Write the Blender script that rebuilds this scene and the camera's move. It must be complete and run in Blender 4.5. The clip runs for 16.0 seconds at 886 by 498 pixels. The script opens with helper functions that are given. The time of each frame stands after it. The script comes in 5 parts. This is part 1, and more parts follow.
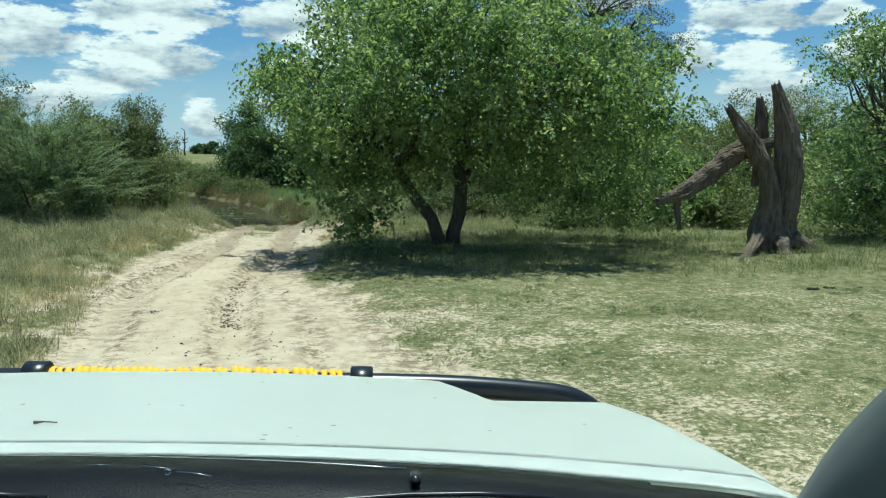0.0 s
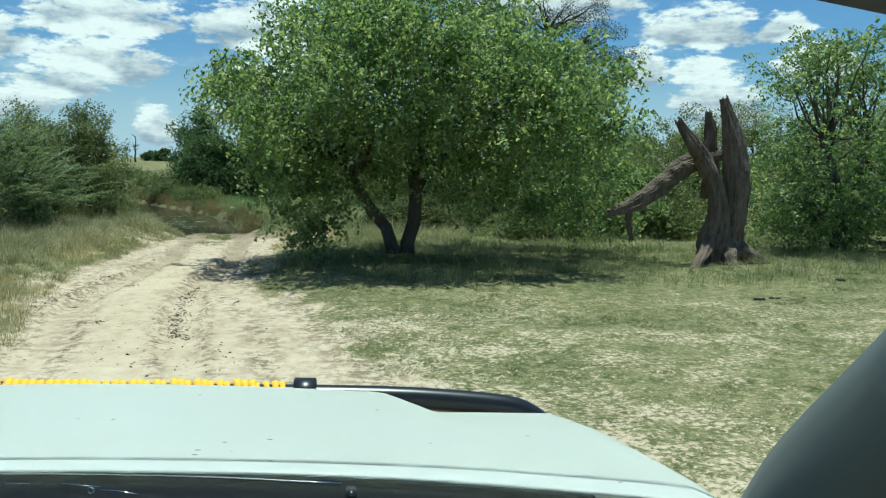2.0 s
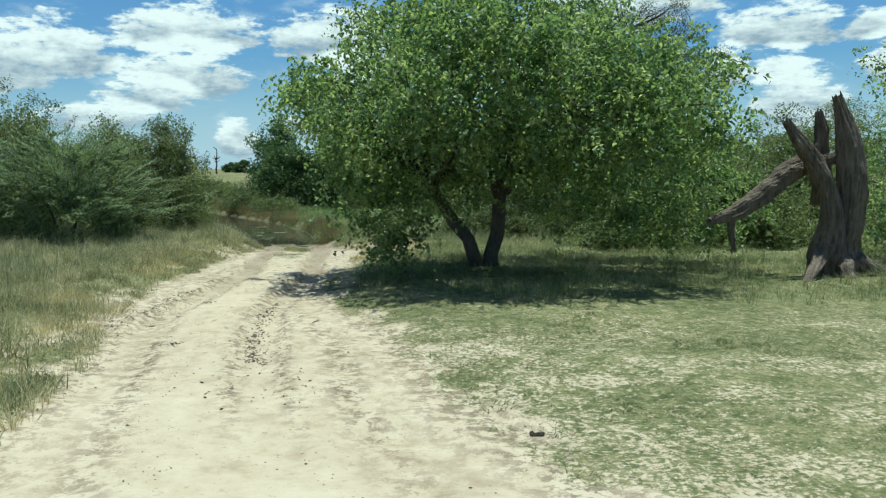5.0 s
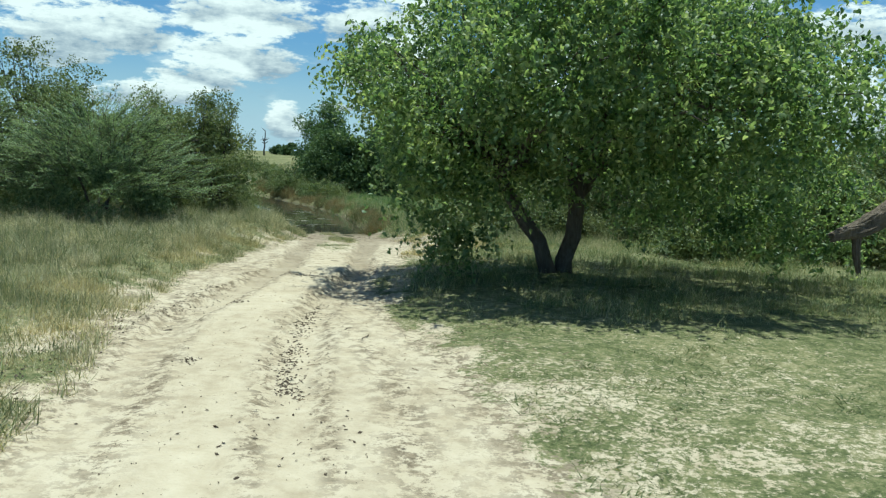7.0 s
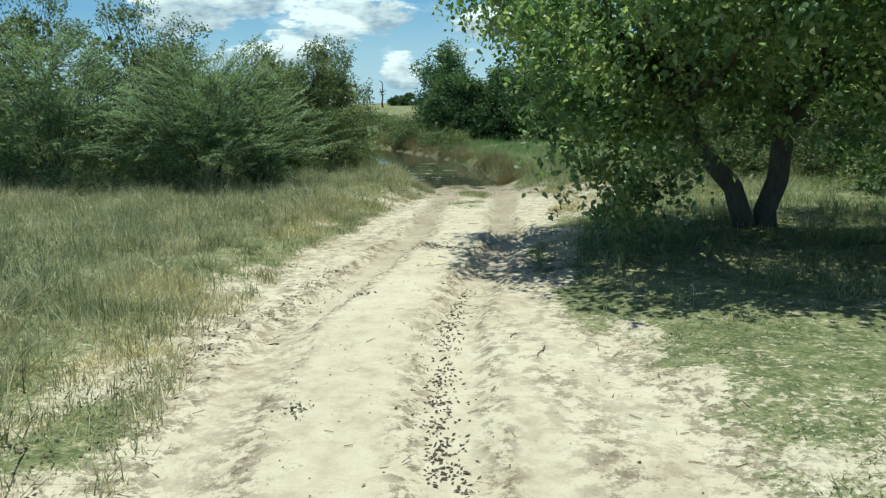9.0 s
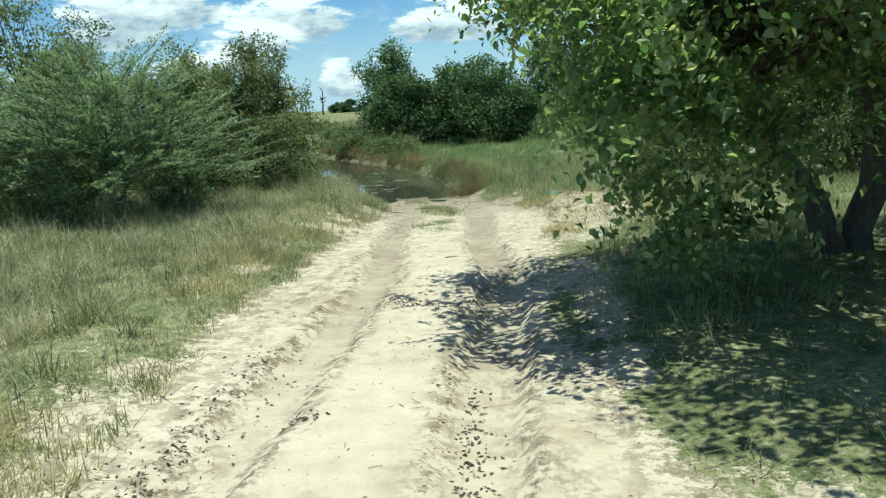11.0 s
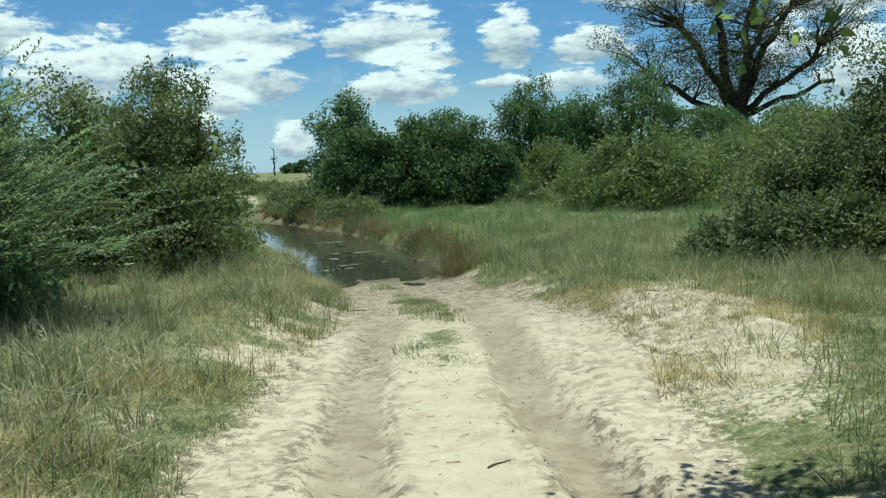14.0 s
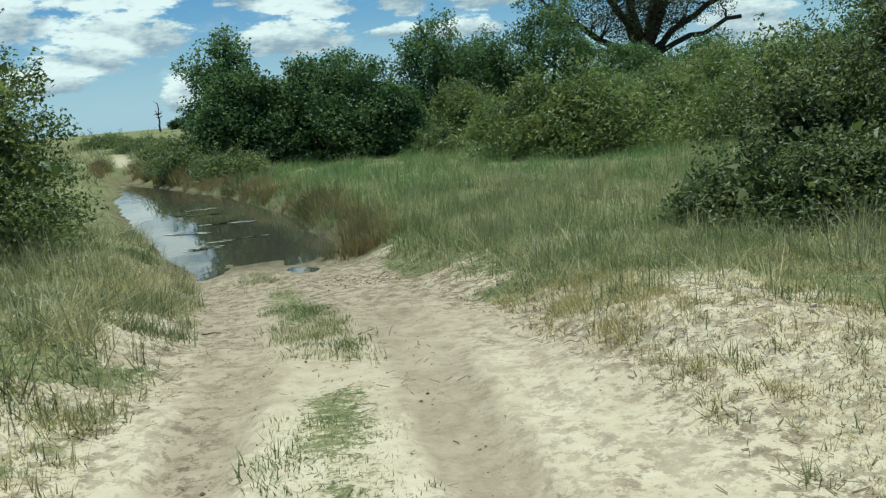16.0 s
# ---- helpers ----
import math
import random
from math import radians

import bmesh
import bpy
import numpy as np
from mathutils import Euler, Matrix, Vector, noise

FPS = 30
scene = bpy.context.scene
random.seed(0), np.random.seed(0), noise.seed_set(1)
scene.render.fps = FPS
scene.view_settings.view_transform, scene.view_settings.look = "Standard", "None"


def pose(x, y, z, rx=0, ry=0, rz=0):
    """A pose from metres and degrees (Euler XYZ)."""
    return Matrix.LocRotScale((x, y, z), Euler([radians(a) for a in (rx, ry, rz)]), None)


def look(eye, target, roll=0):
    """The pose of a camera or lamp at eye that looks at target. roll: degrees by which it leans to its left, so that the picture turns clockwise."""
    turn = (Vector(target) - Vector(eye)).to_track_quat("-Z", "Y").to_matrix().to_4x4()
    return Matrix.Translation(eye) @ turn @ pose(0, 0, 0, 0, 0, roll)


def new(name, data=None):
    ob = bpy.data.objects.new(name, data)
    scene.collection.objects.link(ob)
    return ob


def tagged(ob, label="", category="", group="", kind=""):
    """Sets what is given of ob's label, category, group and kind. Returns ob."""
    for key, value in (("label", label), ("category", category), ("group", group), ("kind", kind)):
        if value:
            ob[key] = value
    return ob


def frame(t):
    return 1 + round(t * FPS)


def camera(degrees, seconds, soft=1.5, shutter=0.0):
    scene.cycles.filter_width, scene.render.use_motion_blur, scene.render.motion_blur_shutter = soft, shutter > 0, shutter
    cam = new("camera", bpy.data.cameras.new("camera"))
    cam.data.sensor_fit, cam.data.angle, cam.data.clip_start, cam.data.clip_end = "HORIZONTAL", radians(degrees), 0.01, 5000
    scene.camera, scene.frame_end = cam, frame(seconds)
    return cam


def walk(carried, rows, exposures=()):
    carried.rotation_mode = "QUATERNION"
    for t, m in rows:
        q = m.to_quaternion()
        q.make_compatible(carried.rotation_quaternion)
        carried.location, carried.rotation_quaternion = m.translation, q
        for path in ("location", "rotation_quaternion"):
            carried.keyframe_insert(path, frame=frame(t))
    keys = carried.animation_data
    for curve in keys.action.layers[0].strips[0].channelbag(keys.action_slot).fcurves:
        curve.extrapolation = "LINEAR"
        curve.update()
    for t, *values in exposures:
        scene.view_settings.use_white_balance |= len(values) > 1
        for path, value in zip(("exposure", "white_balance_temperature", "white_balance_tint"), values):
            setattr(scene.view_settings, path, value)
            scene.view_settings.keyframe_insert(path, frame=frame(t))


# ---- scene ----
# one drive along the sandy track
cam = camera(57.7, 16.0, soft=1.25)
METRES, EYE, TILT, LEAN, TURN = 17.5, 1.78, -7.0, 0.0, 0.0
ROWS = [
    (0.0, 0.0, 0.0, 0.0, 0.0, 0.0, -0.0),
    (0.5, 0.0004, 0.0001, 0.0002, -1.34, 0.32, 0.21),
    (1.0, 0.0005, 0.0, 0.0002, -2.18, 0.83, -0.08),
    (1.5, 0.0008, 0.0009, 0.0003, -2.49, 1.03, -0.14),
    (2.0, 0.0014, 0.0011, 0.0, -3.17, 0.7, -0.24),
    (2.5, 0.0015, -0.0002, -0.0004, -3.3, 0.62, 0.13),
    (3.0, 0.0018, 0.0006, -0.0006, -1.75, 0.91, 1.41),
    (3.5, 0.0011, -0.0001, -0.0002, -0.01, 1.91, 0.45),
    (4.0, 0.0007, 0.0039, 0.0016, 1.87, 2.26, 1.44),
    (6.5, -0.0316, 0.1262, 0.0134, 3.39, -0.73, -3.53),
    (7.0, -0.0365, 0.1474, 0.0149, 4.94, 0.56, -3.16),
    (7.5, -0.0403, 0.172, 0.0166, 6.98, -0.63, -0.41),
    (8.0, -0.0521, 0.1968, 0.0205, 11.46, -1.39, -0.34),
    (8.5, -0.066, 0.2371, 0.0239, 13.87, -3.54, -0.12),
    (11.0, -0.1344, 0.4463, 0.0426, 9.75, -3.4, 2.62),
    (11.5, -0.1483, 0.4914, 0.0466, 8.91, -3.2, 2.92),
    (12.0, -0.1627, 0.5355, 0.0516, 9.18, -2.21, 2.08),
    (12.5, -0.1746, 0.5819, 0.0549, 9.59, -1.18, 1.42),
    (13.0, -0.1872, 0.632, 0.0585, 9.42, -0.08, 1.41),
    (13.5, -0.2004, 0.6808, 0.0634, 8.37, 0.58, 1.56),
    (14.0, -0.2102, 0.7381, 0.0681, 6.4, 0.78, 2.64),
    (14.5, -0.2163, 0.7928, 0.073, 4.11, 0.02, 4.08),
    (15.0, -0.2213, 0.8467, 0.0775, 2.15, -0.91, 5.15),
    (15.5, -0.2254, 0.9045, 0.0809, 0.8, -1.82, 4.86),
    (16.0, -0.2299, 0.9582, 0.0851, -0.54, -3.16, 4.91),
]
walk(cam, [(t, pose(0, 0, EYE, TILT, LEAN, TURN) @ pose(METRES * x, METRES * y, METRES * z, 90 + pitch, roll, yaw)) for t, x, y, z, yaw, pitch, roll in ROWS],
     [(0.0, 0.26, 5700, -12), (8.5, 0.36, 5700, -12), (11.0, 0.52, 5700, -12), (12.5, 0.44, 5700, -12), (14.0, 0.28, 5700, -12), (16.0, 0.20, 5700, -12)])

# ---------------------------------------------------------------- light
SUN_AZ, SUN_EL = -20.0, 81.5          # degrees left of +y, and above the horizon
sun_dir = Vector((-math.sin(radians(SUN_AZ)) * math.cos(radians(SUN_EL)), math.cos(radians(SUN_AZ)) * math.cos(radians(SUN_EL)), math.sin(radians(SUN_EL))))
sun_data = bpy.data.lights.new("sun", "SUN")
sun_data.energy, sun_data.angle, sun_data.color = 4.6, radians(0.53), (1.0, 0.955, 0.88)
sun = new("sun", sun_data)
sun.matrix_world = look(sun_dir * 60, (0, 0, 0))


class Net:
    """Small helper to write node trees in few lines."""

    def __init__(self, tree):
        self.tree = tree
        tree.nodes.clear()

    def node(self, kind, inputs=None, operation="", attribute_name=""):
        n = self.tree.nodes.new(kind)
        if operation:
            n.operation = operation
        if attribute_name:
            n.attribute_name = attribute_name
        for key, value in (inputs or {}).items():
            self.put(n.inputs[key], value)
        return n

    def put(self, socket, value):
        if isinstance(value, bpy.types.NodeSocket):
            self.tree.links.new(value, socket)
        elif isinstance(value, bpy.types.Node):
            self.tree.links.new(value.outputs[0], socket)
        else:
            socket.default_value = value

    def math(self, op, a, b=0.0, c=0.0, clamp=False):
        n = self.node("ShaderNodeMath", operation=op)
        n.use_clamp = clamp
        for s, v in zip(n.inputs, (a, b, c)):
            self.put(s, v)
        return n.outputs[0]

    def mix(self, fac, a, b, blend="MIX"):
        n = self.node("ShaderNodeMix")
        n.data_type, n.blend_type = "RGBA", blend
        self.put(n.inputs[0], fac)
        self.put(n.inputs[6], a)
        self.put(n.inputs[7], b)
        return n.outputs[2]

    def noise(self, scale, detail=4.0, rough=0.55, vec=None, dist=0.0, lac=2.0):
        n = self.node("ShaderNodeTexNoise")
        n.inputs["Scale"].default_value = scale
        n.inputs["Detail"].default_value = detail
        n.inputs["Roughness"].default_value = rough
        n.inputs["Distortion"].default_value = dist
        n.inputs["Lacunarity"].default_value = lac
        if vec is not None:
            self.put(n.inputs["Vector"], vec)
        return n.outputs[0]

    def step(self, value, lo, hi, a=0.0, b=1.0):
        n = self.node("ShaderNodeMapRange")
        n.interpolation_type = "SMOOTHSTEP"
        for s, v in zip(n.inputs, (value, lo, hi, a, b)):
            self.put(s, v)
        return n.outputs[0]

    def ramp(self, fac, stops):
        n = self.node("ShaderNodeValToRGB")
        r = n.color_ramp
        while len(r.elements) < len(stops):
            r.elements.new(0.5)
        for e, (p, c) in zip(r.elements, stops):
            e.position, e.color = p, (*c, 1)
        self.put(n.inputs[0], fac)
        return n.outputs[0]

    def attr(self, name):
        return self.node("ShaderNodeAttribute", attribute_name=name).outputs["Fac"]

    def bump(self, height, strength=0.5, distance=0.02):
        n = self.node("ShaderNodeBump")
        n.inputs["Strength"].default_value = strength
        n.inputs["Distance"].default_value = distance
        self.put(n.inputs["Height"], height)
        return n.outputs[0]


# the sky: clear blue with rows of fair-weather cumulus, flat below and heaped above
world = bpy.data.worlds.new("sky")
world.use_nodes = True
scene.world = world
W = Net(world.node_tree)
way = W.node("ShaderNodeTexCoord").outputs["Generated"]
sep = W.node("ShaderNodeSeparateXYZ", {0: way})
az = W.math("MULTIPLY", W.math("ARCTAN2", W.math("MULTIPLY", sep.outputs[0], -1.0), sep.outputs[1]), 57.2958)
el = W.math("MULTIPLY", W.math("ARCSINE", sep.outputs[2]), 57.2958)
sky = W.node("ShaderNodeTexSky")
sky.sky_type, sky.sun_disc, sky.sun_elevation, sky.sun_rotation = "NISHITA", False, radians(SUN_EL), radians(-SUN_AZ)
sky.air_density, sky.dust_density, sky.ozone_density = 1.0, 1.0, 3.0
puff = W.noise(7.0, 7.0, 0.6, vec=W.node("ShaderNodeVectorMath", {0: way, 1: (3.2, 3.2, 10.5)}, operation="MULTIPLY"))
wisp = W.noise(3.0, 5.0, 0.6, vec=W.node("ShaderNodeVectorMath", {0: way, 1: (6.0, 6.0, 14.0)}, operation="MULTIPLY"))
lump = W.math("MULTIPLY", W.math("SUBTRACT", puff, 0.5), 2.5)
# azimuth, height of the flat base, half width and height of each cloud, in degrees
CLOUDS = [(27.5, 6.2, 4.2, 3.0), (19.3, 7.8, 5.2, 2.9), (19.2, 5.0, 4.2, 2.9), (22.3, 3.9, 3.2, 1.9), (25.2, 2.7, 3.8, 1.6), (30.6, 5.2, 3.4, 3.4), (9.6, 7.6, 4.6, 3.2), (7.2, 6.5, 3.3, 1.5),
          (8.8, 4.4, 4.2, 2.3), (16.3, 1.0, 1.5, 2.4), (0.9, 6.8, 2.2, 3.2), (1.5, 4.9, 2.2, 0.8), (-3.1, 4.6, 2.6, 1.2), (-4.8, 6.4, 3.0, 2.1), (-20.5, 7.8, 4.0, 2.4), (-20.6, 5.0, 2.2, 2.2),
          (-21.6, 2.8, 3.2, 3.0), (-16.9, 5.3, 1.7, 2.2), (-25.5, 7.9, 1.8, 1.7), (-10.0, 9.6, 6.6, 3.0), (14.0, 12.3, 7.2, 3.0), (-27.5, 5.2, 2.6, 2.6), (34.5, 8.0, 3.6, 3.0), (12.6, 3.0, 1.6, 0.6)]
cover, depth = None, None
for a0, e0, w, h in CLOUDS:
    w, h = 1.14 * w, 1.0 * h
    du = W.math("DIVIDE", W.math("SUBTRACT", az, a0), w)
    dv = W.math("DIVIDE", W.math("SUBTRACT", el, e0 + 0.25 * h), h)
    below = W.math("MULTIPLY", W.math("MINIMUM", dv, 0.0), 2.2)
    dv2 = W.math("ADD", W.math("MAXIMUM", dv, 0.0), below)
    r = W.math("SUBTRACT", 0.98, W.math("ADD", W.math("MULTIPLY", du, du), W.math("MULTIPLY", dv2, dv2)))
    cover = r if cover is None else W.math("MAXIMUM", cover, r)
    shade = W.math("MULTIPLY", W.step(dv, -0.30, 0.75), W.step(r, -0.6, 0.1))
    depth = shade if depth is None else W.math("MAXIMUM", depth, shade)
high = W.math("MULTIPLY", W.step(el, 11.0, 17.0), W.math("MULTIPLY", W.math("SUBTRACT", wisp, 0.5), 4.0))
cover = W.math("MAXIMUM", cover, W.math("ADD", high, W.step(el, 11.0, 17.0, -2.0, -0.1)))
crisp = W.math("MULTIPLY", W.math("SUBTRACT", W.noise(26.0, 6.0, 0.65, vec=W.node("ShaderNodeVectorMath", {0: way, 1: (4.0, 4.0, 8.0)}, operation="MULTIPLY")), 0.5), 0.75)
dens = W.step(W.math("ADD", W.math("ADD", cover, lump), crisp), 0.15, 0.6)
thin = W.math("MULTIPLY", W.step(wisp, 0.52, 0.75), 0.35)
dens = W.math("MAXIMUM", dens, W.math("MULTIPLY", thin, W.step(el, 0.5, 5.0)))
light = W.math("ADD", W.math("MULTIPLY", depth, 0.95), W.math("MULTIPLY", W.math("ADD", W.math("SUBTRACT", puff, 0.46), W.math("MULTIPLY", crisp, 0.5)), 2.2), clamp=True)
white = W.mix(light, (3.7, 4.3, 5.1, 1), (9.7, 9.7, 9.5, 1))
blue = W.mix(1.0, sky, (0.66, 0.86, 1.07, 1), "MULTIPLY")
blue = W.mix(W.step(el, 0.0, 8.0, 0.72, 0.0), blue, (6.0, 7.3, 8.5, 1))
bg = W.node("ShaderNodeBackground", {"Color": W.mix(dens, blue, white), "Strength": 0.08})
W.node("ShaderNodeOutputWorld", {"Surface": bg})


# ---------------------------------------------------------------- materials
def material(name):
    m = bpy.data.materials.new(name)
    m.use_nodes = True
    n = Net(m.node_tree)
    return m, n


def surface(n, colour, rough=0.8, normal=None, metallic=0.0, spec=0.3, coat=0.0):
    b = n.node("ShaderNodeBsdfPrincipled", {"Base Color": colour, "Roughness": rough, "Metallic": metallic, "Specular IOR Level": spec, "Coat Weight": coat, "Coat Roughness": 0.05})
    if normal is not None:
        n.put(b.inputs["Normal"], normal)
    n.node("ShaderNodeOutputMaterial", {"Surface": b})
    return b


def leaf_material(name, stops, rough=0.52, through_part=0.38, spec=0.35, patch_scale=1.1, each=0.72, patch_part=0.36, glow=(1.2, 1.18, 0.85)):
    """Leaves: colour varies leaf by leaf and in patches, and some light comes through."""
    m, n = material(name)
    rnd = n.node("ShaderNodeNewGeometry").outputs["Random Per Island"]
    patch = n.step(n.noise(patch_scale, 4.0, 0.6, vec=n.node("ShaderNodeTexCoord").outputs["Object"]), 0.32, 0.68)
    col = n.ramp(n.math("ADD", n.math("MULTIPLY", rnd, each), n.math("MULTIPLY", patch, patch_part)), stops)
    b = n.node("ShaderNodeBsdfPrincipled", {"Base Color": col, "Roughness": rough, "Specular IOR Level": spec})
    t = n.node("ShaderNodeBsdfTranslucent", {"Color": n.mix(1.0, col, (*glow, 1), "MULTIPLY")})
    n.node("ShaderNodeOutputMaterial", {"Surface": n.node("ShaderNodeMixShader", {0: through_part, 1: b, 2: t})})
    return m


def bark_material(name, dark, pale, scale=6.0, stretch=0.25, strength=0.8):
    m, n = material(name)
    obj = n.node("ShaderNodeTexCoord").outputs["Object"]
    vec = n.node("ShaderNodeVectorMath", {0: obj, 1: (1.0, 1.0, stretch)}, operation="MULTIPLY")
    fine = n.noise(scale * 4, 6.0, 0.7, vec=vec)
    broad = n.noise(scale * 0.5, 3.0, 0.6, vec=obj)
    col = n.ramp(n.math("ADD", n.math("MULTIPLY", fine, 0.7), n.math("MULTIPLY", broad, 0.35)), [(0.3, dark), (0.75, pale)])
    surface(n, col, 0.9, n.bump(fine, strength, 0.03), spec=0.15)
    return m


M_LEAF = leaf_material("broad_leaf", [(0.1, (0.062, 0.115, 0.047)), (0.42, (0.142, 0.212, 0.088)), (0.75, (0.28, 0.345, 0.152)), (0.97, (0.44, 0.47, 0.25))], 0.46, 0.54, 0.45, 2.3, each=0.52, patch_part=0.52, glow=(1.4, 1.4, 0.82))
M_LEAF_WOOD = leaf_material("woodland_leaf", [(0.1, (0.058, 0.108, 0.042)), (0.5, (0.108, 0.168, 0.064)), (0.95, (0.19, 0.245, 0.10))], 0.5, 0.4, 0.25, each=0.55, patch_part=0.45)
M_LEAF_BROWN = leaf_material("sparse_dark_leaf", [(0.15, (0.05, 0.06, 0.026)), (0.6, (0.095, 0.105, 0.045)), (0.95, (0.17, 0.165, 0.075))], 0.55, 0.3, 0.2, each=0.55, patch_part=0.45)
M_LEAF_TANGLE = leaf_material("tangled_leaf", [(0.12, (0.072, 0.098, 0.040)), (0.55, (0.142, 0.172, 0.070)), (0.95, (0.29, 0.29, 0.135))], 0.5, 0.36, 0.25, each=0.62, patch_part=0.4)
M_LEAF_DARK = leaf_material("dark_leaf", [(0.15, (0.052, 0.092, 0.035)), (0.6, (0.098, 0.150, 0.056)), (0.95, (0.175, 0.225, 0.085))], 0.55, 0.35, 0.2, each=0.55, patch_part=0.45)
M_LEAF_OLIVE = leaf_material("olive_leaf", [(0.12, (0.095, 0.131, 0.048)), (0.55, (0.161, 0.199, 0.075)), (0.95, (0.289, 0.296, 0.122))], 0.5, 0.38, 0.28, each=0.62, patch_part=0.4)
M_LEAF_GREY = leaf_material("feathery_leaf", [(0.12, (0.088, 0.13, 0.066)), (0.5, (0.18, 0.238, 0.12)), (0.95, (0.35, 0.40, 0.21))], 0.6, 0.38, 0.2, glow=(1.15, 1.2, 0.85))
M_LEAF_WILLOW = leaf_material("willow_leaf", [(0.12, (0.105, 0.145, 0.048)), (0.55, (0.185, 0.228, 0.078)), (0.95, (0.31, 0.31, 0.125))], 0.5, 0.38, 0.25, each=0.5, patch_part=0.5)
M_GRASS = leaf_material("green_grass", [(0.12, (0.10, 0.15, 0.062)), (0.45, (0.20, 0.245, 0.11)), (0.72, (0.38, 0.36, 0.20)), (0.95, (0.58, 0.52, 0.33))], 0.6, 0.42, 0.3, 1.2, 0.62, 0.42, (1.25, 1.22, 0.85))
M_GRASS_DRY = leaf_material("dry_grass", [(0.12, (0.11, 0.13, 0.066)), (0.40, (0.215, 0.242, 0.118)), (0.66, (0.44, 0.395, 0.235)), (0.95, (0.68, 0.60, 0.42))], 0.65, 0.42, 0.3, 1.3, 0.6, 0.45, (1.25, 1.2, 0.92))
M_LAWN = leaf_material("lawn_grass", [(0.15, (0.062, 0.092, 0.036)), (0.5, (0.115, 0.142, 0.058)), (0.75, (0.21, 0.205, 0.098)), (0.95, (0.42, 0.36, 0.21))], 0.6, 0.35, 0.2, 1.7, 0.55, 0.5)
M_GRASS_RUST = leaf_material("rusty_reeds", [(0.15, (0.09, 0.115, 0.045)), (0.5, (0.19, 0.17, 0.078)), (0.9, (0.32, 0.245, 0.125))], 0.65, 0.4, 0.3, 0.6, 0.5, 0.7)
M_STRAW = leaf_material("bleached_straw", [(0.15, (0.22, 0.20, 0.09)), (0.5, (0.45, 0.38, 0.19)), (0.9, (0.68, 0.58, 0.36))], 0.7, 0.35, 0.25, 1.5, 0.6, 0.5)
M_REED = leaf_material("fresh_reeds", [(0.15, (0.10, 0.185, 0.07)), (0.5, (0.195, 0.28, 0.11)), (0.75, (0.34, 0.335, 0.18)), (0.95, (0.53, 0.46, 0.31))], 0.55, 0.42, 0.3, 0.8, 0.55, 0.5, (1.25, 1.25, 0.85))
M_BARK = bark_material("dark_bark", (0.055, 0.046, 0.037), (0.21, 0.18, 0.145))
M_BARK_GREY = bark_material("grey_bark", (0.05, 0.043, 0.036), (0.17, 0.145, 0.12))
M_BARK_BLACK = bark_material("blackish_bark", (0.014, 0.012, 0.010), (0.075, 0.063, 0.052), 2.0)
M_DEADWOOD = bark_material("weathered_dead_wood", (0.022, 0.018, 0.014), (0.29, 0.225, 0.17), 5.0, 0.12, 1.0)


